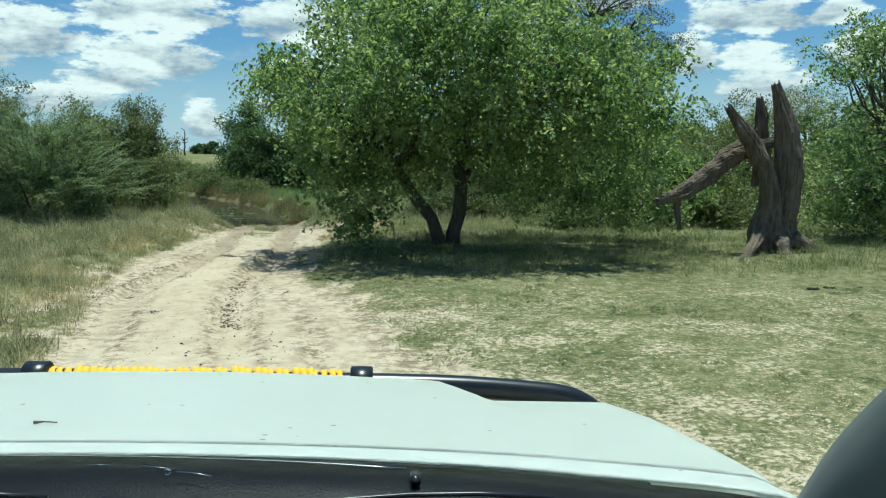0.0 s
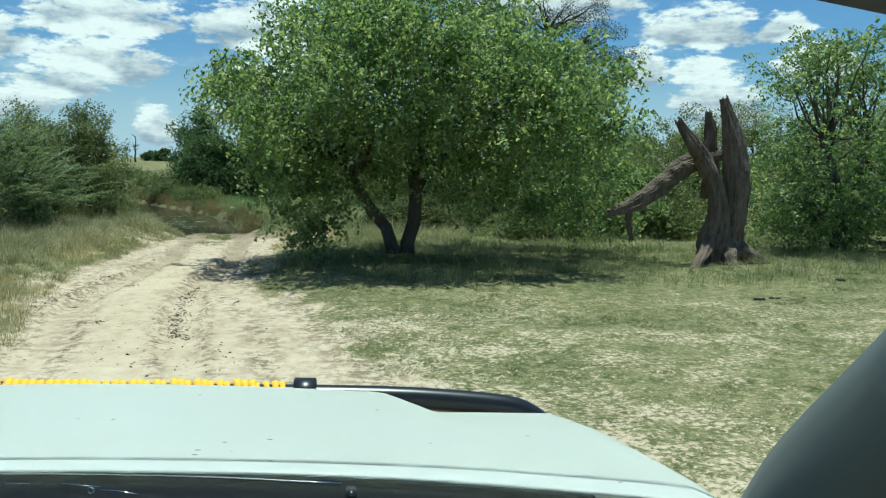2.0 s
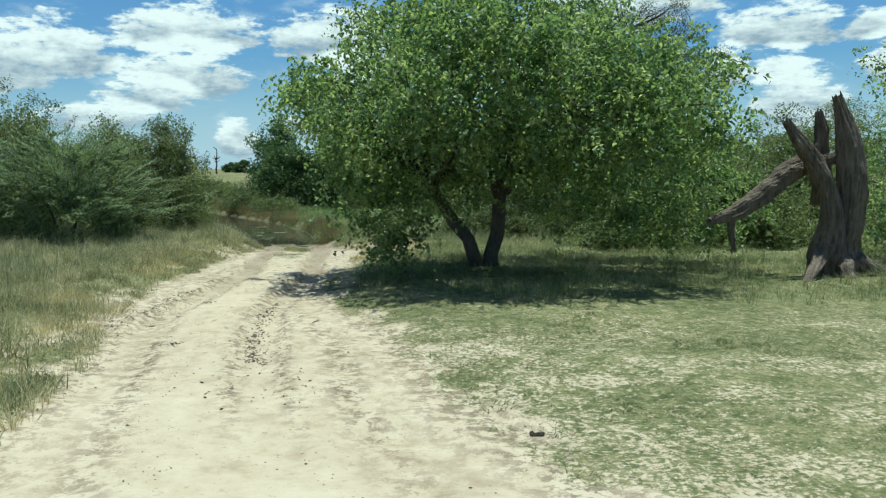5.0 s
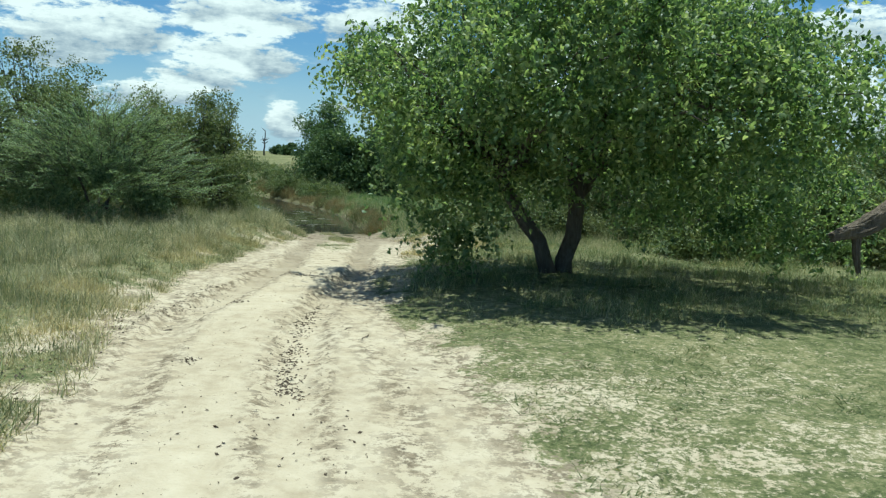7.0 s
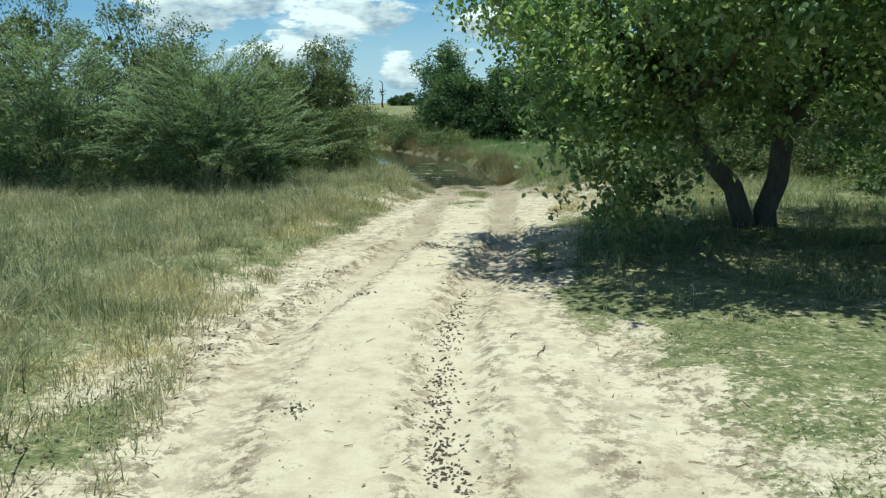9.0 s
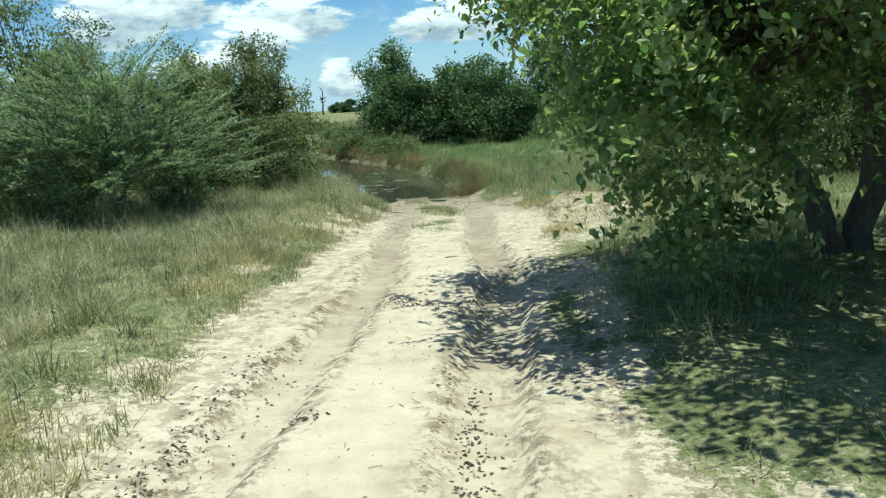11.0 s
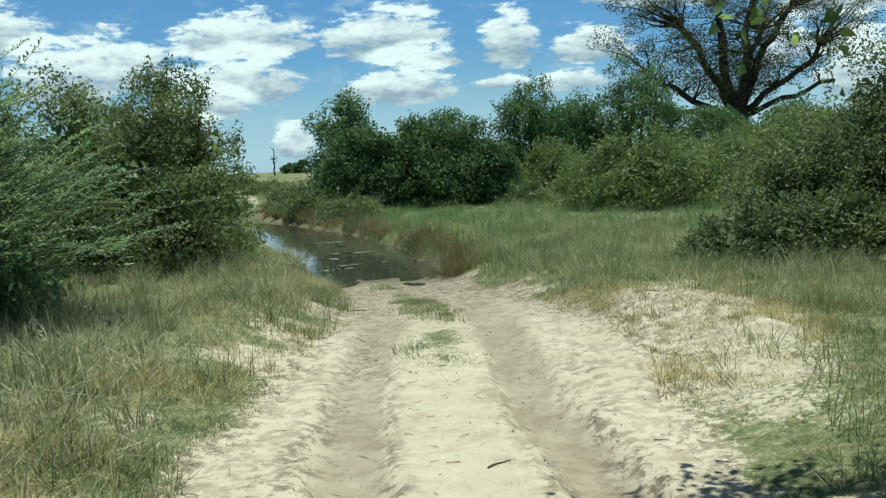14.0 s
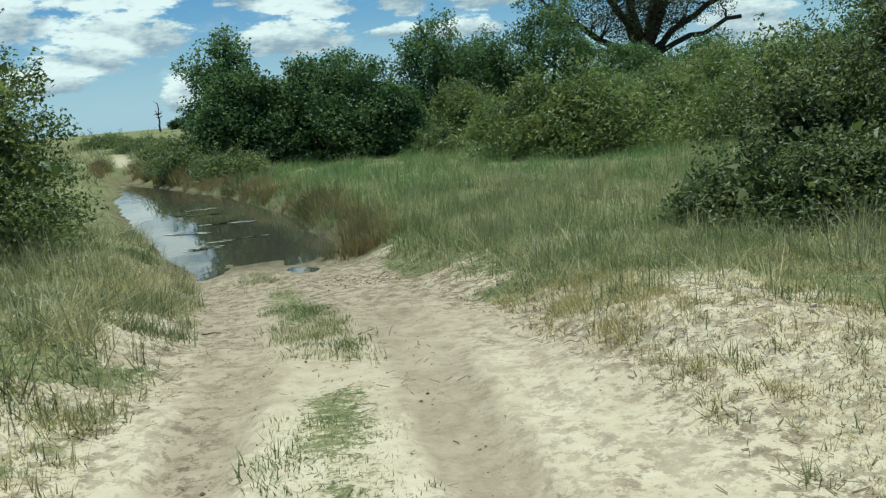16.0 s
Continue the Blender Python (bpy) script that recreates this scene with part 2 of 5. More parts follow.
def ground_material():
    m, n = material("sand_and_grass")
    obj = n.node("ShaderNodeTexCoord").outputs["Object"]
    grain = n.noise(60.0, 4.0, 0.7, vec=obj)
    scuff = n.noise(4.5, 7.0, 0.68, vec=obj)
    wide = n.noise(0.55, 4.0, 0.6, vec=obj)
    debris = n.noise(17.0, 4.0, 0.75, vec=obj)
    sand = n.ramp(n.math("ADD", n.math("MULTIPLY", scuff, 0.65), n.math("MULTIPLY", wide, 0.45)), [(0.34, (0.32, 0.245, 0.16)), (0.52, (0.47, 0.38, 0.265)), (0.72, (0.56, 0.465, 0.34))])
    sand = n.mix(n.math("MULTIPLY", n.step(debris, 0.60, 0.72), 0.6), sand, (0.17, 0.125, 0.08, 1))
    sand = n.mix(n.math("MULTIPLY", n.attr("damp"), 0.9), sand, n.ramp(scuff, [(0.35, (0.235, 0.18, 0.12)), (0.65, (0.345, 0.275, 0.19))]))
    # dark blotches: trodden debris, and small shadows of churned lumps put into colour
    churn_shade = n.math("MULTIPLY", n.attr("churn_shade"), n.step(n.noise(8.0, 6.0, 0.78, vec=obj), 0.47, 0.55))
    sand = n.mix(n.math("MULTIPLY", churn_shade, 0.9), sand, n.ramp(debris, [(0.4, (0.085, 0.06, 0.038)), (0.62, (0.27, 0.205, 0.135))]))
    tufts = n.math("ADD", n.math("MULTIPLY", n.noise(6.5, 5.0, 0.75, vec=obj), 0.75), n.math("MULTIPLY", n.noise(30.0, 4.0, 0.7, vec=obj), 0.55))
    tufts = n.math("SUBTRACT", n.math("MULTIPLY", tufts, 1.25), 0.31)
    soil = n.ramp(n.math("ADD", n.math("MULTIPLY", tufts, 0.75), n.math("MULTIPLY", wide, 0.3)),
                  [(0.36, (0.055, 0.066, 0.026)), (0.5, (0.118, 0.125, 0.052)), (0.62, (0.23, 0.205, 0.105)), (0.76, (0.43, 0.365, 0.235))])
    far = n.ramp(n.math("ADD", n.math("MULTIPLY", n.noise(0.09, 6.0, 0.65, vec=obj), 0.6), n.math("MULTIPLY", n.noise(1.3, 5.0, 0.7, vec=obj), 0.4)), [(0.38, (0.085, 0.095, 0.036)), (0.5, (0.165, 0.16, 0.07)), (0.62, (0.28, 0.24, 0.12))])
    # the pale track goes on over the plain beyond the pool
    place = n.node("ShaderNodeSeparateXYZ", {0: obj})
    line = n.math("ABSOLUTE", n.math("ADD", n.math("ADD", place.outputs[0], 20.5), n.math("MULTIPLY", n.math("SUBTRACT", place.outputs[1], 60.0), 0.41)))
    line = n.math("ADD", line, n.math("MULTIPLY", n.math("SUBTRACT", n.noise(0.8, 4.0, 0.6, vec=obj), 0.5), 1.2))
    path = n.math("MULTIPLY", n.step(line, 0.15, 0.55, 1.0, 0.0), n.math("MULTIPLY", n.step(place.outputs[1], 52.0, 55.0), n.step(place.outputs[1], 57.0, 66.0, 1.0, 0.0)))
    far = n.mix(n.math("MULTIPLY", path, 0.7), far, (0.50, 0.42, 0.29, 1))
    soil = n.mix(n.attr("far"), soil, far)
    speckle = n.math("ADD", n.math("MULTIPLY", n.math("SUBTRACT", n.noise(2.6, 6.0, 0.7, vec=obj), 0.5), 0.6), n.math("MULTIPLY", n.math("SUBTRACT", n.noise(19.0, 5.0, 0.78, vec=obj), 0.5), 1.9))
    speckle = n.math("MULTIPLY", speckle, n.math("SUBTRACT", 1.0, n.math("MULTIPLY", n.attr("far"), 0.9)))
    col = n.mix(n.step(n.math("ADD", n.attr("sand"), speckle), 0.36, 0.58), soil, sand)
    col = n.mix(n.attr("mud"), col, n.ramp(scuff, [(0.35, (0.075, 0.062, 0.035)), (0.65, (0.17, 0.14, 0.085))]))
    height = n.math("ADD", n.math("MULTIPLY", scuff, 1.0), n.math("ADD", n.math("MULTIPLY", grain, 0.15), n.math("MULTIPLY", debris, 0.4)))
    surface(n, col, 0.95, n.bump(height, 0.75, 0.035), spec=0.1)
    return m


def water_material():
    m, n = material("still_muddy_water")
    obj = n.node("ShaderNodeTexCoord").outputs["Object"]
    ripple = n.noise(2.2, 3.0, 0.5, vec=n.node("ShaderNodeVectorMath", {0: obj, 1: (1.0, 0.45, 1.0)}, operation="MULTIPLY"))
    surface(n, (0.05, 0.045, 0.032, 1), 0.03, n.bump(ripple, 0.10, 0.03), spec=0.5)
    return m


def plain(name, colour, rough=0.5, metallic=0.0, var=0.12, scale=8.0, coat=0.0, spec=0.4, strength=0.0, dist=0.005):
    """A nearly plain surface with faint dust and grain."""
    m, n = material(name)
    obj = n.node("ShaderNodeTexCoord").outputs["Object"]
    d = n.noise(scale, 6.0, 0.65, vec=obj)
    g = n.noise(scale * 12, 3.0, 0.6, vec=obj)
    a = tuple(c * (1 - var) for c in colour) + (1,)
    b = tuple(min(1, c * (1 + var)) for c in colour) + (1,)
    surface(n, n.mix(d, a, b), n.math("ADD", rough, n.math("MULTIPLY", n.math("SUBTRACT", d, 0.5), 0.15)), n.bump(g, strength, dist) if strength else None, metallic, spec, coat)
    return m


M_GROUND, M_WATER = ground_material(), water_material()


def paint_material(name, dusty):
    """White paint with a film of dust and scattered dark specks."""
    m, n = material(name)
    obj = n.node("ShaderNodeTexCoord").outputs["Object"]
    dust = n.noise(2.5, 6.0, 0.65, vec=obj)
    cell = n.node("ShaderNodeTexVoronoi")
    cell.inputs["Scale"].default_value = 21.0
    n.put(cell.inputs["Vector"], n.node("ShaderNodeVectorMath", {0: obj, 1: (0.6, 1.0, 0.5)}, operation="MULTIPLY"))
    spot = n.step(n.math("ADD", cell.outputs["Distance"], n.math("MULTIPLY", n.noise(40.0, 2.0, vec=obj), 0.08)), 0.075, 0.11, 1.0, 0.0)
    spot = n.math("MULTIPLY", spot, n.step(n.noise(9.0, 3.0, vec=obj), 0.46, 0.52))
    film_ = n.math("MULTIPLY", n.math("ADD", n.math("MULTIPLY", dust, 0.7), n.math("MULTIPLY", n.noise(0.8, 3.0, vec=obj), 0.5)), dusty)
    col = n.mix(film_, (0.93, 0.955, 0.88, 1), (0.66, 0.69, 0.56, 1))
    col = n.mix(n.math("MULTIPLY", spot, 0.8), col, (0.07, 0.06, 0.05, 1))
    surface(n, col, n.math("ADD", 0.3, n.math("MULTIPLY", dust, 0.25)), n.bump(n.noise(220.0, 2.0, vec=obj), 0.05 * dusty, 0.002), spec=0.4, coat=0.1)
    return m


# the whiter paint also carries the bonnet's bright rear strip of light
M_PAINT, M_PAINT_BRIGHT = paint_material("dusty_white_paint", 0.45), paint_material("white_paint", 0.1)
M_BLACK = plain("black_powder_coat", (0.012, 0.013, 0.015), 0.3, spec=0.45)
M_RUBBER = plain("black_rubber", (0.010, 0.011, 0.012), 0.34, var=0.4, scale=25, spec=0.35, strength=0.25, dist=0.003)
M_DASH = plain("grained_black_plastic", (0.035, 0.036, 0.038), 0.55, var=0.15, scale=20, strength=0.5, dist=0.002)
M_ROPE = plain("yellow_rope", (0.78, 0.45, 0.03), 0.7, var=0.15, scale=60)
M_CHROME = plain("bright_metal", (0.55, 0.55, 0.55), 0.18, 1.0, 0.05)
M_GREY = plain("grey_trim", (0.13, 0.145, 0.14), 0.5, var=0.15, scale=5)
M_TYRE = plain("tyre_rubber", (0.025, 0.025, 0.025), 0.85, var=0.3)
M_CLOD = plain("brown_clods", (0.12, 0.09, 0.06), 0.95, var=0.5, scale=5)
M_SCRAPS = plain("trodden_leaves", (0.085, 0.06, 0.04), 0.95, var=0.5, scale=20)
M_SAND = plain("dry_sand_lumps", (0.48, 0.39, 0.275), 0.95, var=0.2, scale=30)
M_LITTER = plain("brown_straw_litter", (0.25, 0.18, 0.11), 0.9, var=0.5, scale=3)
M_WEED = plain("pale_floating_weed", (0.33, 0.32, 0.22), 0.7, var=0.4, scale=9)
M_DUNG = plain("dried_dung", (0.045, 0.032, 0.022), 0.95, var=0.4, scale=30, strength=0.8, dist=0.02)


# ---------------------------------------------------------------- mesh helpers
def mesh_object(name, verts, faces, mat, parent=None, smooth=False):
    me = bpy.data.meshes.new(name)
    me.from_pydata([tuple(v) for v in verts] if not isinstance(verts, np.ndarray) else verts.tolist(), [], faces if isinstance(faces, list) else faces.tolist())
    me.materials.append(mat)
    if smooth:
        me.shade_smooth()
    ob = new(name, me)
    ob.parent = parent
    return ob


def part(name, bm, mat, parent, label="", smooth=True):
    """Links a bmesh as one mesh object under a thing or a part."""
    me = bpy.data.meshes.new(name)
    bm.to_mesh(me)
    bm.free()
    me.materials.append(mat)
    if smooth:
        me.shade_smooth()
    ob = new(name, me)
    ob.parent = parent
    return tagged(ob, label)


def thing(name, x, y, z, label, category, group="", kind=""):
    ob = new(name)
    ob.location = (x, y, z)
    return tagged(ob, label, category, group, kind)


def smooth01(v, lo, hi):
    t = np.clip((v - lo) / (hi - lo), 0, 1)
    return t * t * (3 - 2 * t)


def lattice(x, y, seed):
    """Smooth value noise on a unit lattice, 0 to 1."""
    x, y = np.asarray(x, float), np.asarray(y, float)
    i, j = np.floor(x), np.floor(y)

    def rnd(a, b):
        s = np.sin(a * 127.1 + b * 311.7 + seed * 74.7) * 43758.5453
        return s - np.floor(s)

    fx, fy = x - i, y - j
    fx, fy = fx * fx * (3 - 2 * fx), fy * fy * (3 - 2 * fy)
    return (rnd(i, j) * (1 - fx) + rnd(i + 1, j) * fx) * (1 - fy) + (rnd(i, j + 1) * (1 - fx) + rnd(i + 1, j + 1) * fx) * fy


def fbm(x, y, scale, seed, octaves=3):
    x, y = np.asarray(x, float), np.asarray(y, float)
    total, amp, norm = 0.0, 1.0, 0.0
    for k in range(octaves):
        total = total + amp * lattice(x / scale * 2**k, y / scale * 2**k, seed + k)
        norm, amp = norm + amp, amp * 0.5
    return total / norm


# ---------------------------------------------------------------- the lie of the land
TRACK_Y = [-30, -8, 0, 4, 6.5, 9, 11, 14, 17, 20, 23, 27, 30, 34, 38, 42, 50, 60, 85, 140]
TRACK_X = [9, 2.0, 0.0, -1.0, -1.9, -2.6, -3.35, -4.1, -4.15, -4.3, -4.75, -6.1, -7.3, -8.9, -10.7, -12.7, -16.8, -20.5, -31, -52]
TRACK_W = [2.4, 2.4, 2.2, 1.9, 1.6, 1.5, 1.4, 1.35, 1.45, 1.55, 1.35, 1.2, 1.15, 1.35, 1.3, 1.1, 0.6, 0.38, 0.35, 0.4]
HEIGHT_Y = [-30, 0, 9, 12, 17, 21, 24, 26, 28.6, 30, 44, 49, 54, 62, 90, 200]
ON_TRACK = [0.05, 0.0, -0.03, -0.08, -0.25, -0.37, -0.58, -0.72, -0.86, -1.12, -1.12, -0.95, -0.35, 0.0, 0.25, 0.5]
LEFT = [0.1, 0.06, 0.05, 0.03, -0.02, -0.05, -0.2, -0.3, -0.42, -0.48, -0.45, -0.4, -0.2, 0.05, 0.3, 0.5]
RIGHT = [0.05, 0.0, -0.01, 0.0, -0.1, -0.2, -0.38, -0.46, -0.54, -0.56, -0.55, -0.5, -0.35, 0.0, 0.3, 0.5]


RUT_Y = [-8, 0, 7.5, 10.9, 16, 19, 20, 22, 24, 26, 30, 40]
RUT_X = [1.6, -0.43, -2.66, -3.5, -3.85, -4.45, -4.55, -4.8, -5.3, -5.95, -7.3, -11.6]


def rut(x, y):
    """Distance from the middle of the nearer wheel rut."""
    return np.abs(np.abs(x - np.interp(y, RUT_Y, RUT_X) + 0.14 * (fbm(x, y, 1.5, 93) - 0.5)) - 0.66)


def track(y):
    return np.interp(y, TRACK_Y, TRACK_X), np.interp(y, TRACK_Y, TRACK_W)


def across(x, y):
    xc, w = track(y)
    wob = (fbm(x, y, 1.3, 31) - 0.5) * 0.7
    return (x - xc + wob * 0.5) / w


def land(x, y):
    """Height of the ground."""
    x, y = np.asarray(x, float), np.asarray(y, float)
    d = across(x, y)
    side = np.where(d < 0, np.interp(y, HEIGHT_Y, LEFT), np.interp(y, HEIGHT_Y, RIGHT))
    h = np.interp(y, HEIGHT_Y, ON_TRACK)
    z = h + (side - h) * smooth01(np.abs(d), 0.85, 1.75)
    near = np.exp(-((np.maximum(np.abs(y - 14), 18) - 18) / 14) ** 2)
    # wheel ruts, ridges of loose sand, churned surface
    rutted = np.exp(-(rut(x, y) / 0.225) ** 8) * smooth01(y, 5, 12) * (1 - 0.8 * smooth01(y, 19.5, 22.5))
    on = 1 - smooth01(np.abs(d), 0.8, 1.2)
    z = z - 0.09 * rutted * on * (0.6 + 0.8 * fbm(x, y, 1.2, 5))
    z = z + on * near * (0.11 * (fbm(x, y, 1.1, 11) - 0.5) + 0.055 * (fbm(x, y, 0.32, 17, 2) - 0.5))
    z = z + (1 - on) * near * (0.14 * (fbm(x, y, 1.6, 23) - 0.5) + 0.03 * (fbm(x, y, 0.25, 27, 2) - 0.5))
    z = z + 0.20 * np.exp(-(((x + 2.2) / 1.5) ** 2 + ((y - 21) / 3.2) ** 2)) * (fbm(x, y, 0.6, 103) - 0.4)
    # a low sand heap beside the track
    z = z + 0.20 * np.exp(-(((x + 2.45) / 0.9) ** 2 + ((y - 21.6) / 1.3) ** 2)) * (0.7 + 0.6 * fbm(x, y, 0.5, 3))
    z = np.where((y < 27.0) & (y > 15), np.maximum(z, -0.81), z)
    far = smooth01(np.hypot(x, y), 60, 160)
    return z + far * (1.2 * (fbm(x, y, 140, 41) - 0.5))


def bare(x, y):
    """How bare and sandy the ground is, 0 to 1."""
    x, y = np.asarray(x, float), np.asarray(y, float)
    d = across(x, y)
    s = 1 - smooth01(np.abs(d), 0.82, 1.25)
    s = np.where(y > 29, s * 0.1 * (y < 53), s)
    # thin turf with sandy gaps beside the near track
    turf = (1 - smooth01(d, 1.0, 4.2)) * (1 - smooth01(y, 8.5, 12.5)) * (d > 0)
    s = np.maximum(s, turf * (0.26 + 0.42 * fbm(x, y, 0.5, 51)))
    open_ = (0.26 + 0.14 * smooth01(fbm(x, y, 0.5, 57), 0.40, 0.7) * (1 - smooth01(y, 8, 12))) * (1 - smooth01(y, 10, 14)) * (d > 0) * (x < 16)
    s = np.maximum(s, open_)
    # verge and sand heap
    s = np.maximum(s, (1 - smooth01(np.abs(d), 1.15, 1.9)) * 0.75 * smooth01(fbm(x, y, 0.7, 61), 0.36, 0.62) * (y < 28))
    heap = np.exp(-(((x + 2.3) / 1.25) ** 2 + ((y - 20.6) / 3.4) ** 2))
    s = np.maximum(s, smooth01(heap, 0.25, 0.8) * (0.55 + 0.5 * fbm(x, y, 0.6, 67)))
    # grass strip between the wheels
    strip = np.exp(-((x - np.interp(y, RUT_Y, RUT_X)) / 0.28) ** 2) * smooth01(y, 18.5, 20.5) * (1 - smooth01(y, 26, 28))
    return s * (1 - 0.75 * strip * smooth01(fbm(x, y, 1.1, 71), 0.35, 0.6))


def spaced(a, b, step, grow, lo, hi):
    """Grid lines from lo to hi: step apart between a and b, and growing outwards."""
    inner = np.arange(a, b + step / 2, step)
    up, down, s = [], [], step
    v = b
    while v < hi:
        s *= grow
        v += s
        up.append(v)
    s, v = step, a
    while v > lo:
        s *= grow
        v -= s
        down.append(v)
    return np.concatenate([down[::-1], inner, up])


def build_ground():
    xs, ys = spaced(-8, 1.5, 0.095, 1.10, -2600, 2600), spaced(3.5, 27.5, 0.105, 1.09, -2600, 3200)
    X, Y = np.meshgrid(xs, ys)
    Z = land(X, Y)
    verts = np.stack([X, Y, Z], -1).reshape(-1, 3)
    nx, ny = len(xs), len(ys)
    i = (np.arange(ny - 1)[:, None] * nx + np.arange(nx - 1)).ravel()
    ob = mesh_object("ground", verts, np.stack([i, i + 1, i + nx + 1, i + nx], -1), M_GROUND, smooth=True)
    xc, w = track(Y)
    damp = smooth01(Y, 19.5, 25) * (1 - smooth01(np.abs(across(X, Y)), 0.9, 1.4)) * (Y < 34)
    wide_rut = 0.2 + 0.14 * smooth01(Y, 19, 23)
    ruts = np.exp(-(rut(X, Y) / wide_rut) ** 10) * smooth01(Y, 9, 19) * (Y < 30) * np.clip(0.5 + 0.9 * fbm(X, Y, 1.0, 95), 0, 1)
    mid = 1.4 * np.exp(-((rut(X, Y) - 0.24) / 0.085) ** 2) * (0.4 + fbm(X, Y, 1.4, 111)) * smooth01(Y, 5, 8) * (1 - 0.6 * smooth01(Y, 17, 21))
    sides = np.exp(-((np.abs(X - xc + 0.25 * (fbm(X, Y, 1.2, 99) - 0.5)) - 0.95) / 0.22) ** 2) * (0.2 + fbm(X, Y, 0.8, 101))
    edge = np.exp(-((np.abs(across(X, Y)) - 1.05) / 0.25) ** 2) * 0.9
    shore = smooth01(Y, 22.5, 25) * (1 - smooth01(np.abs(across(X, Y)), 1.6, 2.6)) * 0.9
    heap = np.exp(-(((X + 2.4) / 1.5) ** 2 + ((Y - 21.5) / 3.2) ** 2)) * 0.7
    # strength of the brown debris and the painted lump shade
    churn_shade = np.clip(np.maximum.reduce([mid, sides, edge, shore, heap]), 0, 1) * (Y < 30)
    mud = smooth01(-Z, 0.60, 0.74) * smooth01(Y, 27.0, 28.5) * (Y < 58)
    for name, values in (("sand", bare(X, Y)), ("mud", mud), ("churn_shade", churn_shade), ("damp", np.maximum(damp * 0.8, ruts)), ("far", smooth01(np.hypot(X, Y), 36, 55))):
        ob.data.attributes.new(name, "FLOAT", "POINT").data.foreach_set("value", values.ravel().astype(np.float32))
    return tagged(ob, "pale sandy ground with patchy dry grass", "ground", kind="structure")


build_ground()

pool_pts = [(-7.0, 25.2), (-3.6, 26.5), (-3.0, 31), (-5.0, 36), (-7.5, 41), (-10.5, 47), (-14, 53), (-20.5, 53), (-17.5, 44), (-15, 40), (-13, 35), (-11.4, 31), (-10.4, 27)]
bm = bmesh.new()
bm.faces.new([bm.verts.new((x, y, -0.85)) for x, y in pool_pts])
water = part("water", bm, M_WATER, None)
tagged(water, "still muddy pool reflecting the sky across the track", "water", kind="structure")


# ---------------------------------------------------------------- plants
def tube(path, radii, sides=8, lump=0.0, seed=0, cap=True):
    """Vertices and faces of a tapered tube along a path."""
    path, rng = [Vector(p) for p in path], random.Random(seed)
    verts, faces = [], []
    for k, p in enumerate(path):
        tan = (path[min(k + 1, len(path) - 1)] - path[max(k - 1, 0)]).normalized()
        a = tan.cross(Vector((0.31, 0.95, 0.05))).normalized()
        b = tan.cross(a)
        for s in range(sides):
            th = 2 * math.pi * s / sides
            r = radii[k] * (1 + lump * (rng.random() - 0.5))
            verts.append(p + (a * math.cos(th) + b * math.sin(th)) * r)
    for k in range(len(path) - 1):
        for s in range(sides):
            t = (s + 1) % sides
            faces.append((k * sides + s, k * sides + t, (k + 1) * sides + t, (k + 1) * sides + s))
    if cap:
        faces.append(tuple(range(sides))[::-1])
        faces.append(tuple((len(path) - 1) * sides + s for s in range(sides)))
    return verts, faces


def joined(pieces):
    verts, faces = [], []
    for v, f in pieces:
        n = len(verts)
        verts += v
        faces += [tuple(i + n for i in q) for q in f]
    return verts, faces


def bough(p0, p1, r0, r1, rng, steps=6, sag=0.0, wander=0.12, sides=7):
    """A crooked limb between two points."""
    p0, p1 = Vector(p0), Vector(p1)
    length = (p1 - p0).length
    path = []
    off = Vector((0, 0, 0))
    for k in range(steps + 1):
        f = k / steps
        if 0 < k < steps:
            off = off * 0.6 + Vector((rng.uniform(-1, 1), rng.uniform(-1, 1), rng.uniform(-1, 1))) * wander * length * 0.35
        path.append(p0.lerp(p1, f) + off * (1 if 0 < k < steps else 0) + Vector((0, 0, -sag * length * 4 * f * (1 - f))))
    radii = [r0 + (r1 - r0) * (k / steps) ** 0.8 for k in range(steps + 1)]
    return path, tube(path, radii, sides, 0.15, rng.randint(0, 9999))


